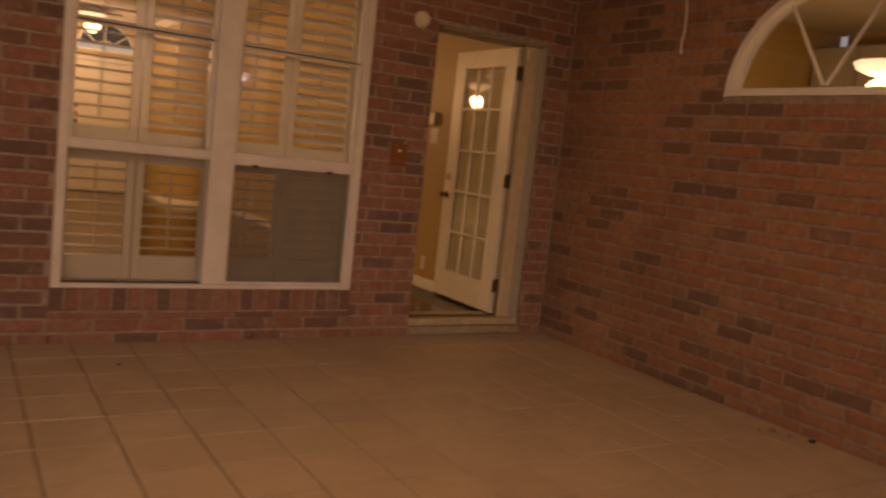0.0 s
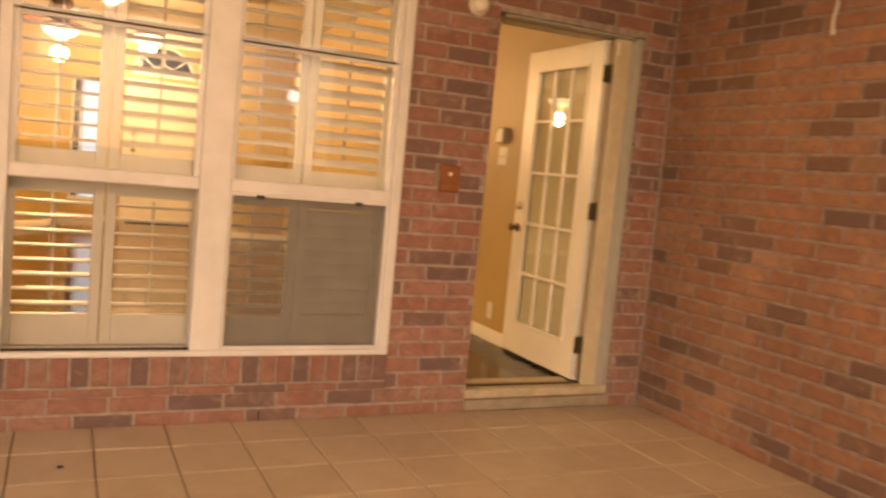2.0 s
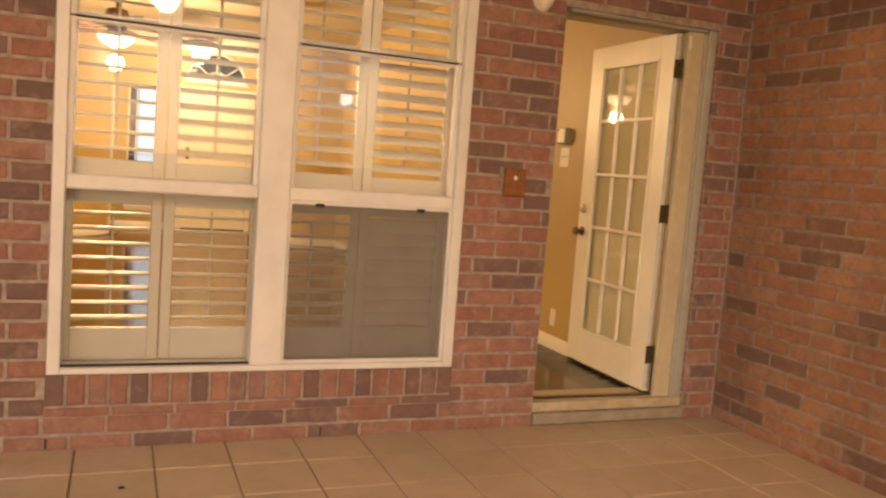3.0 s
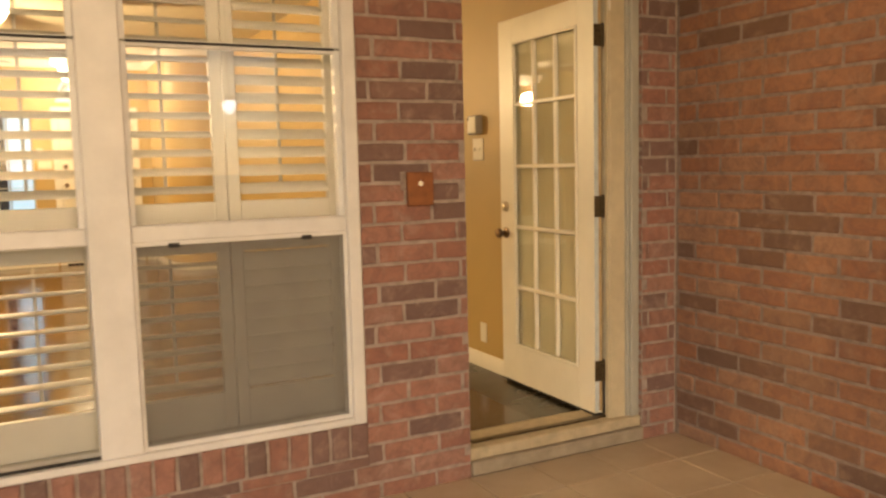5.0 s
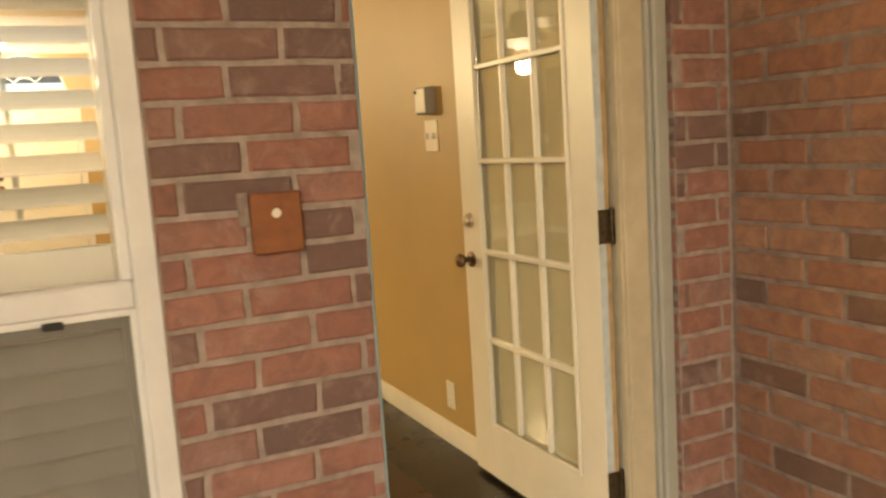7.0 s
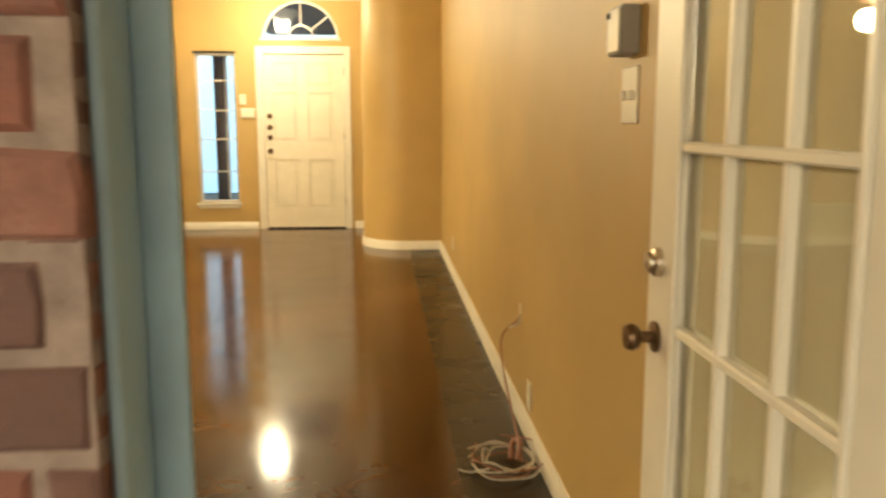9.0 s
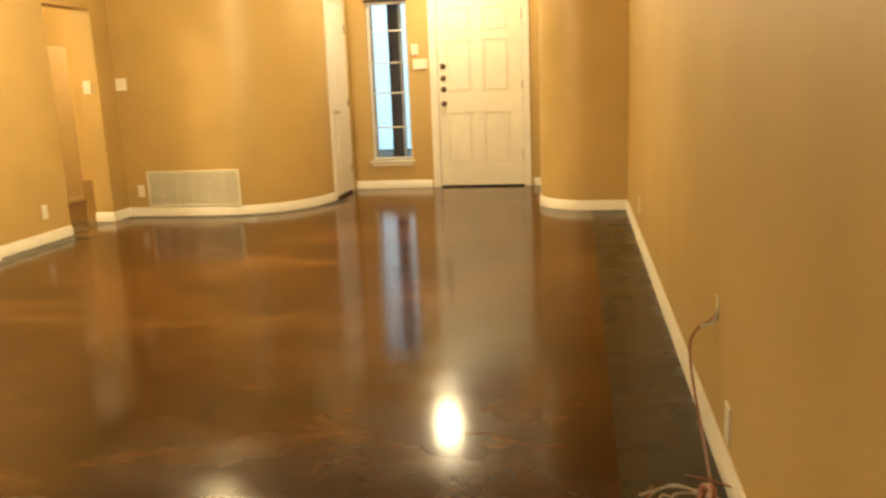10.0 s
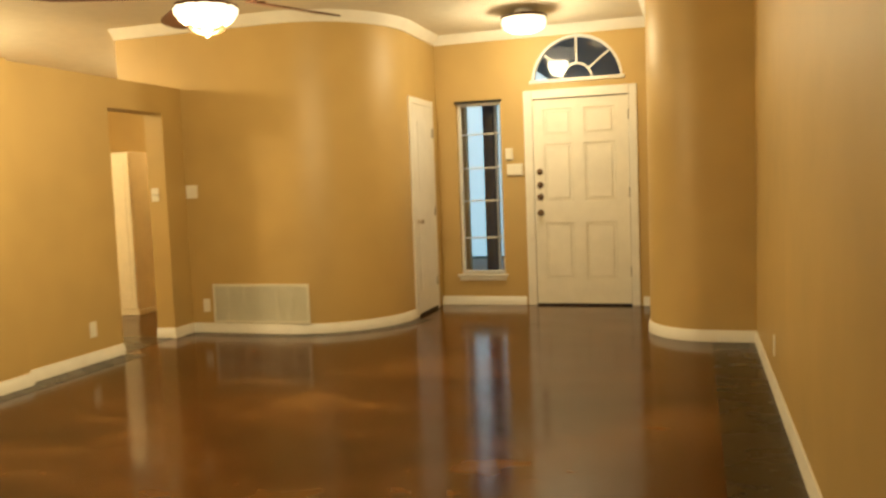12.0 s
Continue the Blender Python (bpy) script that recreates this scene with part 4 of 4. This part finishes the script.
# ---- front door, sidelight, fanlight ----
def front_door():
    x0, x1, z0, z1 = -1.112, -0.182, ZF + 0.02, 2.165
    d = tagged(thing("door_2", ((x0 + x1) / 2, YF, ZF), "closed cream six-panel front door", "door"), kind="structure")
    y0, y1 = YF - 0.004, YF + 0.04
    px = ((-1.012, -0.728), (-0.612, -0.310))
    pz = ((0.372, 0.945), (1.155, 1.728), (1.80, 2.072))
    bm = wall_boxes(bmesh.new(), "y", y0, y1, x0, x1, z0, z1, [(a, b, lo, hi) for a, b in px for lo, hi in pz])
    part("slab", bm, M_DOOR, d)
    for a, b in px:
        for lo, hi in pz:
            p = bmesh.new()
            add_box(p, a, b, y0 + 0.012, y1 - 0.002, lo, hi)
            add_box(p, a + 0.03, b - 0.03, y0 + 0.003, y0 + 0.0125, lo + 0.03, hi - 0.03, bevel=0.008)
            part("panel", p, M_DOOR, d)
            for s in ((a, b, hi - 0.012, hi), (a, b, lo, lo + 0.012), (a, a + 0.012, lo + 0.012, hi - 0.012), (b - 0.012, b, lo + 0.012, hi - 0.012)):
                part("panel_bead", box_bm(s[0], s[1], y0 + 0.003, y0 + 0.0122, s[2], s[3], bevel=0.003), M_DOOR, d)
    for k, z in enumerate((1.454, 1.323, 1.203)):
        part("deadbolt", add_lathe(bmesh.new(), [(0, 0), (0.032, 0), (0.030, 0.010), (0.018, 0.014), (0.016, 0.028), (0, 0.030)], m=pose(x0 + 0.055, y0, z, 90, 0, 0), seg=18), M_BRONZE, d, smooth=True)
    part("door_knob", add_lathe(bmesh.new(), [(0, 0), (0.032, 0), (0.030, 0.008), (0.012, 0.014), (0.012, 0.03), (0.024, 0.036), (0.029, 0.048), (0.022, 0.062), (0, 0.066)], m=pose(x0 + 0.055, y0, 1.045, 90, 0, 0), seg=18), M_BRONZE, d, smooth=True)
    for z in (0.453, 1.222, 1.974):
        part("hinge", box_bm(x1 - 0.004, x1 + 0.008, y0 - 0.008, y0 + 0.002, z - 0.05, z + 0.05, bevel=0.002), M_HINGE, d)
    part("sweep", box_bm(x0, x1, y0 - 0.006, y1, ZF + 0.003, ZF + 0.02), M_DARK, d, "dark threshold under the front door")
    c = tagged(thing("door_casing", ((x0 + x1) / 2, YF, ZF), "white moulded casing round the front door", "door frame"), kind="structure")
    for a, b, lo, hi in ((-1.205, x0 - 0.004, ZF, 2.26), (x1 + 0.004, -0.10, ZF, 2.26), (x0 - 0.004, x1 + 0.004, z1 + 0.006, 2.26)):
        part("casing", box_bm(a, b, YF - 0.018, YF + 0.05, lo, hi, bevel=0.004), M_WHITE, c)
    part("header_edge", box_bm(x0, x1, YF - 0.016, YF, z1 + 0.0005, z1 + 0.006), M_DARK, c)


def sidelight():
    x0, x1, z0, z1 = SL
    w = tagged(thing("window_3", ((x0 + x1) / 2, YF, z0), "tall narrow sidelight window beside the front door", "window"), kind="structure")
    y0, y1 = YF + 0.06, YF + 0.11
    for a, b, lo, hi in ((x0, x0 + 0.028, z0, z1), (x1 - 0.028, x1, z0, z1), (x0 + 0.028, x1 - 0.028, z0, z0 + 0.03), (x0 + 0.028, x1 - 0.028, z1 - 0.03, z1)):
        part("window_frame", box_bm(a, b, y0, y1, lo, hi, bevel=0.003), M_FRAME, w)
    for z in (0.80, 1.183, 1.519, 1.865):
        part("muntin", box_bm(x0 + 0.028, x1 - 0.028, y0 + 0.01, y1 - 0.01, z - 0.008, z + 0.008, bevel=0.003), M_FRAME, w)
    p = part("pane", box_bm(x0 + 0.028, x1 - 0.028, y0 + 0.024, y0 + 0.027, z0 + 0.03, z1 - 0.03), M_GLASS, w)
    p.visible_shadow = False
    part("window_sill", box_bm(x0 - 0.03, x1 + 0.03, YF - 0.045, y0, z0 - 0.022, z0, bevel=0.005), M_WHITE, w)
    part("apron", box_bm(x0 - 0.01, x1 + 0.01, YF - 0.016, YF, z0 - 0.065, z0 - 0.023, bevel=0.004), M_WHITE, w)
    part("shade_roll", box_bm(x0 - 0.01, x1 + 0.01, YF - 0.02, YF + 0.03, z1 - 0.004, z1 + 0.02, bevel=0.004), M_DARK, w, "dark rolled blind at the head")


def fanlight():
    c, z, r = FAN
    w = tagged(thing("window_4", (c, YF, z), "half-round fanlight with spokes over the front door", "window"), kind="structure")
    y0, y1 = YF + 0.02, YF + 0.09
    part("window_frame", ring_band(bmesh.new(), c, z, r - 0.025, r - 0.001, y0, y1, "y"), M_FRAME, w)
    part("window_sill", box_bm(c - r - 0.02, c + r + 0.02, YF - 0.02, y1, z - 0.012, z + 0.022, bevel=0.004), M_WHITE, w)
    part("hub_ring", ring_band(bmesh.new(), c, z + 0.022, 0.135, 0.155, y0 + 0.02, y1 - 0.02, "y"), M_FRAME, w)
    for a in (38, 90, 142):
        part("muntin", spoke(c, z + 0.022, 0.155, r - 0.045, a, 0.008, y0 + 0.02, y1 - 0.02, "y"), M_FRAME, w)
    p = part("pane", half_disc(c, z + 0.022, r - 0.046, y0 + 0.03, y0 + 0.034, "y"), M_GLASS, w)
    p.visible_shadow = False


def closet_door():
    x = -2.12
    y0, y1, z1 = 8.37, 8.95, 2.135
    d = tagged(thing("door_3", (x, 8.8, ZF), "white closet door beside the curved wall", "door"), kind="structure")
    part("slab", box_bm(x, x + 0.022, y0, y1, ZF + 0.03, z1, bevel=0.002), M_WHITE, d)
    for lo, hi in ((0.35, 1.0), (1.12, 1.98)):
        part("panel", box_bm(x + 0.022, x + 0.028, y0 + 0.12, y1 - 0.12, lo, hi, bevel=0.003), M_WHITE, d)
    part("door_knob", add_lathe(bmesh.new(), [(0, 0), (0.028, 0), (0.012, 0.01), (0.012, 0.03), (0.026, 0.04), (0.02, 0.058), (0, 0.06)], m=pose(x + 0.022, y0 + 0.06, 1.02, 0, 90, 0), seg=16), M_STEEL, d, smooth=True)
    for z in (0.4, 1.1, 1.88):
        part("hinge", box_bm(x + 0.022, x + 0.03, y1 - 0.006, y1 + 0.006, z - 0.045, z + 0.045, bevel=0.002), M_HINGE, d)
    part("sweep", box_bm(x, x + 0.02, y0, y1, ZF + 0.002, ZF + 0.03), M_DARK, d)
    c = tagged(thing("closet_casing", (x, 8.8, ZF), "white casing round the closet door", "door frame"), kind="structure")
    for a, b, lo, hi in ((y0 - 0.062, y0 - 0.003, ZF, z1 + 0.065), (y1 + 0.007, y1 + 0.066, ZF, z1 + 0.065), (y0 - 0.003, y1 + 0.007, z1 + 0.004, z1 + 0.065)):
        part("casing", box_bm(x, x + 0.02, a, b, lo, hi, bevel=0.004), M_WHITE, c)


front_door()
sidelight()
fanlight()
closet_door()


# ---- porch beyond the front wall ----
def porch():
    structure("porch_floor", box_bm(-6, 4, YF + 0.14, 14.5, -0.1, 0.08), M_STONE, "pale concrete porch floor", "floor")
    structure("porch_ceiling", box_bm(-1.55, 1.5, YF + 0.15, 13.2, 2.80, 2.9), M_POST, "dark porch ceiling over the front door", "ceiling")
    p = thing("porch_post", (-1.905, 10.3, 0.08), "dark porch post with a white corner board", "post")
    part("post_shaft", box_bm(-1.90, -1.78, 10.24, 10.36, 0.08, 3.0, bevel=0.006), M_POST, p)
    part("post_cap", box_bm(-1.915, -1.765, 10.22, 10.38, 2.72, 2.80, bevel=0.006), M_POST, p)
    part("corner_board", box_bm(-1.765, -1.74, 10.26, 10.34, 0.08, 3.0, bevel=0.004), M_FRAME, p)


structure("backdrop", box_bm(-14, -1.2, 17.0, 17.1, -0.1, 6), M_DUSK, "pale blue dusk sky beyond the porch", "sky")
M_POST = plain("dark_post_paint", (0.045, 0.055, 0.10), 0.6, vary=0.1)
porch()


# ---- ceiling lights and fan ----
def entry_light():
    o = (-1.0, 8.30, ZC - 0.055)
    c = thing("flush_ceiling_light", o, "lit glass flush ceiling light with a bronze rim", "ceiling light")
    part("canopy", add_lathe(bmesh.new(), [(0, 0.055), (0.08, 0.055), (0.085, 0.04), (0.07, 0.0), (0, 0.0)], centre=o, seg=24), M_FRAME, c, smooth=True)
    part("rim", add_lathe(bmesh.new(), [(0, 0), (0.20, 0), (0.207, -0.010), (0.204, -0.022), (0.19, -0.024)], centre=o, seg=32), M_BRONZE, c, smooth=True)
    part("shade", add_lathe(bmesh.new(), [(0.19, -0.022), (0.195, -0.07), (0.18, -0.105), (0.13, -0.13), (0.06, -0.142), (0, -0.144)], centre=o, seg=32), M_LAMP, c, "glowing white glass shade", smooth=True)


def ceiling_fan():
    cx, cy, up = -2.07, 4.98, 0.135
    f = thing("ceiling_fan", (cx, cy, ZC), "dark wooden ceiling fan with a lit glass bowl", "ceiling fan")
    at = lambda prof, z: add_lathe(bmesh.new(), [(r * 0.95, h) for r, h in prof], centre=(cx, cy, z + up), seg=28)
    part("canopy", add_lathe(bmesh.new(), [(0, 0), (0.07, 0), (0.065, -0.04), (0.02, -0.06)], centre=(cx, cy, ZC), seg=28), M_BRONZE, f, smooth=True)
    part("downrod", add_cyl(bmesh.new(), (cx, cy, ZC - 0.05), (cx, cy, 2.48 + up), 0.013), M_BRONZE, f)
    part("motor", at([(0.02, 0.24), (0.10, 0.22), (0.125, 0.15), (0.125, 0.08), (0.09, 0.03), (0.05, 0.0), (0, 0)], 2.245), M_BRONZE, f, smooth=True)
    part("fitter", at([(0.05, 0.0), (0.12, -0.012), (0.175, -0.03), (0.178, -0.045), (0.16, -0.048)], 2.262), M_BRONZE, f, smooth=True)
    bowl = scalloped_bowl([(0.172, -0.045), (0.168, -0.075), (0.140, -0.112), (0.095, -0.140), (0.05, -0.156), (0.0, -0.160)], (cx, cy, 2.262 + up), 0.95, 12)
    part("light_bowl", bowl, M_LAMP, f, "glowing scalloped glass bowl", smooth=True)
    part("finial", at([(0, -0.235), (0.015, -0.225), (0.03, -0.205), (0.058, -0.198), (0.062, -0.188), (0.02, -0.19)], 2.296), M_BRONZE, f, smooth=True)
    for k in range(6):
        a = radians(60 * k)
        part("leaf_clasp", tube_from([(cx + r * math.cos(a), cy + r * math.sin(a), z + up) for r, z in ((0.02, 2.088), (0.07, 2.100), (0.105, 2.120))], 0.011, 6), M_BRONZE, f, smooth=True)
    for k in range(5):
        m = pose(cx, cy, 2.300 + up, 0, 0, 72 * k - 8) @ pose(0, 0, 0, 12, 0, 0)
        arm = bmesh.new()
        add_box(arm, 0.12, 0.32, -0.018, 0.018, -0.006, 0.006, bevel=0.003)
        add_box(arm, 0.28, 0.36, -0.050, 0.050, -0.006, 0.004, bevel=0.003)
        arm.transform(m)
        part("blade_arm", arm, M_BRONZE, f)
        outline = [(0.29, -0.055), (0.50, -0.080), (0.78, -0.090), (0.88, -0.072), (0.92, -0.027), (0.92, 0.027), (0.88, 0.072), (0.78, 0.090), (0.50, 0.080), (0.29, 0.055)]
        bl = add_prism(bmesh.new(), outline, "z", -0.013, -0.0065)
        bl.transform(m)
        part("blade", bl, M_FANWOOD, f)
    return f


def scalloped_bowl(profile, centre, widen, lobes):
    # a glass bowl whose wall is drawn in between its lobes
    bm = bmesh.new()
    seg = lobes * 6
    rings = []
    for r, h in profile:
        ring = []
        for i in range(seg):
            a = 2 * math.pi * i / seg
            k = widen * max(r, 1e-4) * (1 + 0.035 * math.cos(lobes * a))
            ring.append(bm.verts.new((centre[0] + k * math.cos(a), centre[1] + k * math.sin(a), centre[2] + h)))
        rings.append(ring)
    for a, b in zip(rings, rings[1:]):
        for i in range(seg):
            bm.faces.new((a[i], a[(i + 1) % seg], b[(i + 1) % seg], b[i]))
    return bm


entry_light()
ceiling_fan()


# ---- kitchen side ----
def counter():
    c = thing("counter_top", (XL, 4.05, 1.08), "dark stone bar top in the pass-through", "counter")
    part("slab", box_bm(XL - 0.30, XL + 0.10, 3.21, 5.055, 1.101, 1.136, bevel=0.008), M_STONETOP, c)
    k = thing("kitchen_cabinet", (-7.3, 4.4, 1.5), "pale painted kitchen wall cabinet", "cabinet")
    part("body", box_bm(-7.5, -7.18, 3.4, 5.4, 1.5, 2.3, bevel=0.004), M_SHUTTER, k)
    for i in range(4):
        part("door", box_bm(-7.18, -7.16, 3.41 + 0.5 * i, 3.89 + 0.5 * i, 1.51, 2.29, bevel=0.004), M_SHUTTER, k)
    t = thing("kitchen_ceiling_light", (-5.6, 6.3, ZC), "small lit kitchen ceiling light", "ceiling light")
    part("rim", add_lathe(bmesh.new(), [(0, 0), (0.10, 0), (0.10, -0.03), (0.085, -0.035)], centre=(-5.6, 6.3, ZC)), M_FRAME, t, smooth=True)
    part("shade", add_lathe(bmesh.new(), [(0.085, -0.03), (0.08, -0.06), (0.04, -0.085), (0, -0.09)], centre=(-5.6, 6.3, ZC)), M_LAMP, t, smooth=True)


def hall_door():
    x0, x1, y = -5.46, -5.20, 8.28
    d = thing("tall_cabinet", (-5.3, y, ZF), "tall white painted cabinet in the hall", "cabinet")
    part("body", box_bm(x0, x1, y, y + 0.34, ZF, 1.83, bevel=0.003), M_CREAM, d)
    part("door", box_bm(x0 + 0.006, x1 - 0.006, y - 0.018, y, ZF + 0.06, 1.82, bevel=0.003), M_CREAM, d)
    part("door_panel", box_bm(x0 + 0.06, x1 - 0.06, y - 0.023, y - 0.018, ZF + 0.16, 1.72, bevel=0.003), M_CREAM, d)
    part("plinth", box_bm(x0 - 0.012, x1 + 0.012, y - 0.012, y + 0.34, ZF, ZF + 0.055, bevel=0.003), M_CREAM, d)


M_CREAM = plain("cream_cabinet_paint", (0.62, 0.54, 0.38), 0.45, vary=0.04)
M_STONETOP = plain("dark_stone_top", (0.10, 0.075, 0.05), 0.25, vary=0.25, scale=30)
counter()
hall_door()
structure("wall_hall_side", wall_boxes(bmesh.new(), "x", -4.26, -4.16, YL + 0.1, 10.6, 0, ZC, []), M_WALL, "tan hall wall behind the curved wall", "wall")


# ---- bricks ----
ORIGIN = Vector((0, 0, 0))
COURSE, LENGTH, JOINT = 0.0813, 0.2540, 0.0135


def piece_mesh(name, length, height, depth, cham, seed):
    """A worn block with an uneven outline; its front face looks along -y."""
    rnd = random.Random(seed)
    hx, hz = length / 2, height / 2
    j = lambda k: rnd.uniform(-k, k)
    mids = (-hx / 3, hx / 3) if length > 0.07 else ()
    ring = [(-hx, -hz)] + [(m, -hz) for m in mids] + [(hx, -hz), (hx, 0), (hx, hz)] + [(m, hz) for m in reversed(mids)] + [(-hx, hz), (-hx, 0)]
    edge = [(x + j(0.002), z + j(0.0018)) for x, z in ring]
    v = [(x, depth, z) for x, z in edge] + [(x, cham + j(0.001), z) for x, z in edge]
    for x, z in edge:
        k = cham * rnd.uniform(0.8, 1.7)
        v.append((x - (math.copysign(k, x) if abs(x) > hx * 0.6 else 0), j(0.0012), z - (math.copysign(k, z) if abs(z) > hz * 0.5 else 0)))
    n = len(ring)
    f = [(a + i, a + (i + 1) % n, a + n + (i + 1) % n, a + n + i) for a in (0, n) for i in range(n)]
    f.append(tuple(range(2 * n, 3 * n)))
    return v, f


MESHES = {}


def shared_mesh(name, length, height, depth, cham, mat, k):
    key = (name, mat.name, round(length, 2), round(height, 3), k)
    if key not in MESHES:
        me = bpy.data.meshes.new(name)
        v, f = piece_mesh(name, max(0.012, round(length, 2) - 0.0004), height, depth, cham, int(length * 1000) * 7 + k * 131)
        me.from_pydata(v, [], f)
        me.materials.append(mat)
        MESHES[key] = me
    return MESHES[key]


def courses(u0, u1, z0, z1, blocked, seed):
    """Running-bond pieces: centre along the wall, centre height, length."""
    rnd = random.Random(seed)
    out, row, z = [], 0, z0
    while z + COURSE - JOINT < z1 + 0.01:
        u = u0 - (LENGTH / 2 if row % 2 else 0) + rnd.uniform(-0.012, 0.012)
        zc = z + (COURSE - JOINT) / 2
        while u < u1:
            a, b = u + JOINT / 2, u + LENGTH - JOINT / 2
            spans = [(max(a, u0), min(b, u1))]
            for s, t in blocked(zc):
                spans = [p for x, y in spans for p in ((x, min(y, s)), (max(x, t), y)) if p[1] - p[0] > 0.022]
            out += [((x + y) / 2, zc, y - x) for x, y in spans if y - x > 0.022]
            u += LENGTH
        z += COURSE
        row += 1
    return out


def lay_bricks(wall, spots, put, near, per_wall, mat, mat_rest):
    """Lays single bricks where near() holds, the nearest first, and joins the rest into one mesh."""
    spots = sorted(spots, key=near)
    rest_v, rest_f = [], []
    for i, (u, z, length) in enumerate(spots):
        m = put(u, z) @ pose(0, random.uniform(-0.0015, 0.0012), 0, random.uniform(-0.5, 0.5), random.uniform(-0.35, 0.35), random.uniform(-0.5, 0.5))
        if i < per_wall:
            ob = new("brick", shared_mesh("brick", length, COURSE - JOINT, 0.05, 0.0045, mat, random.randrange(6)))
            ob.parent, ob.matrix_basis = wall, m
        else:
            v, f = piece_mesh("brick", length, COURSE - JOINT, 0.05, 0.0045, i)
            f = [tuple(k + len(rest_v) for k in q) for q in f]
            rest_v += [tuple(m @ Vector(p)) for p in v]
            rest_f += f
    me = bpy.data.meshes.new("far_bricks")
    me.from_pydata(rest_v, [], rest_f)
    me.materials.append(mat_rest)
    ob = tagged(new("far_bricks", me), kind="stuff")
    ob.parent = wall


def rear_blocked(z):
    out = []
    if WIN[2] - 0.14 < z < WIN[3] + 0.005:
        out.append((WIN[0] - 0.004, WIN[1] + 0.004))
    if z < DOOR[3] + 0.005:
        out.append((DOOR[0] - 0.001, DOOR[1] + 0.001))
    return out


def side_blocked(z):
    c, r = (ARCH[0] + ARCH[1]) / 2, (ARCH[1] - ARCH[0]) / 2 + 0.004
    if z < ARCH[2] - 0.03 or z > ARCH[2] + r:
        return []
    h = math.sqrt(max(0, r * r - max(0, z - ARCH[2]) ** 2))
    return [(-(c + h), -(c - h))]


random.seed(11)
lay_bricks(brick_wall_door, courses(-5.5, XR - 0.006, 0.0085 - COURSE, 2.70, rear_blocked, 1), lambda u, z: pose(u, 0, z), lambda s: abs(s[0] + 0.25) * 0.9 + abs(s[1] - 1.2) * 0.5, 300, M_BRICK, M_BRICK_REST)
lay_bricks(brick_wall_side, courses(0.008, 6.4, 0.0085 - COURSE, 2.70, side_blocked, 2), lambda u, z: pose(XR, -u, z, 0, 0, -90), lambda s: s[0] * 0.5 + abs(s[1] - 1.0) * 0.6, 300, M_BRICK2, M_BRICK2_REST)

# rowlock sill below the window, and the brick returns beside the door
n_sill = 22
for i in range(n_sill):
    w = (WIN[1] - WIN[0] + 0.02) / n_sill
    ob = new("sill_brick", shared_mesh("sill_brick", w - 0.010, 0.128, 0.05, 0.0045, M_BRICK, i % 3))
    ob.parent, ob.matrix_basis = brick_wall_door, pose(WIN[0] - 0.01 + w * (i + 0.5), -0.006, WIN[2] - 0.067, random.uniform(-1, 1), 0, 0)
split = (WIN[1] - WIN[0] + 0.02) / 7
for i in range(7):
    ob = new("split_brick", shared_mesh("split_brick", split - JOINT, 0.036, 0.05, 0.004, M_BRICK, i % 3))
    ob.parent, ob.matrix_basis = brick_wall_door, pose(WIN[0] - 0.01 + split * (i + 0.5), random.uniform(-0.001, 0.001), 0.099, 0, random.uniform(-0.3, 0.3), 0)
for k in range(32):
    z = 0.0085 + COURSE * (k - 1) + (COURSE - JOINT) / 2
    if z + 0.03 < DOOR[3]:
        ob = new("return_brick", shared_mesh("return_brick", 0.098, COURSE - JOINT, 0.04, 0.004, M_BRICK, k % 3))
        ob.parent, ob.matrix_basis = brick_wall_door, pose(DOOR[1] - 0.0005, 0.056, z, 0, 0, -90)
        ob = new("return_brick", shared_mesh("return_brick", 0.098, COURSE - JOINT, 0.04, 0.004, M_BRICK, k % 3))
        ob.parent, ob.matrix_basis = brick_wall_door, pose(DOOR[0] + 0.0005, 0.056, z, 0, 0, 90)

# floor tiles
xs = [-0.950 + 0.308 * i for i in range(-12, 9)]
ys = [-1.585 + 0.322 * j for j in range(-12, 7)]
for i in range(len(xs) - 1):
    for j in range(len(ys) - 1):
        xa, xb, ya, yb = xs[i], min(xs[i + 1], XR - 0.004), ys[j], min(ys[j + 1], -0.004)
        if xb - xa < 0.03 or yb - ya < 0.03:
            continue
        key = ("tile", round(xb - xa, 3), round(yb - ya, 3))
        if key not in MESHES:
            bm = bmesh.new()
            hx, hy = (xb - xa) / 2 - 0.0035, (yb - ya) / 2 - 0.0035
            lo = [bm.verts.new((sx * hx, sy * hy, -0.006)) for sx, sy in ((-1, -1), (1, -1), (1, 1), (-1, 1))]
            hi = [bm.verts.new((sx * (hx - 0.002), sy * (hy - 0.002), 0.0)) for sx, sy in ((-1, -1), (1, -1), (1, 1), (-1, 1))]
            bm.faces.new(hi)
            for q in range(4):
                bm.faces.new((lo[q], lo[(q + 1) % 4], hi[(q + 1) % 4], hi[q]))
            me = bpy.data.meshes.new("tile")
            bm.to_mesh(me)
            bm.free()
            me.materials.append(M_TILE)
            MESHES[key] = me
        ob = new("tile", MESHES[key])
        ob.parent, ob.matrix_basis = patio_floor, pose((xa + xb) / 2, (ya + yb) / 2, ZG + random.uniform(-0.0006, 0.0006), random.uniform(-0.12, 0.12), random.uniform(-0.12, 0.12), 0)
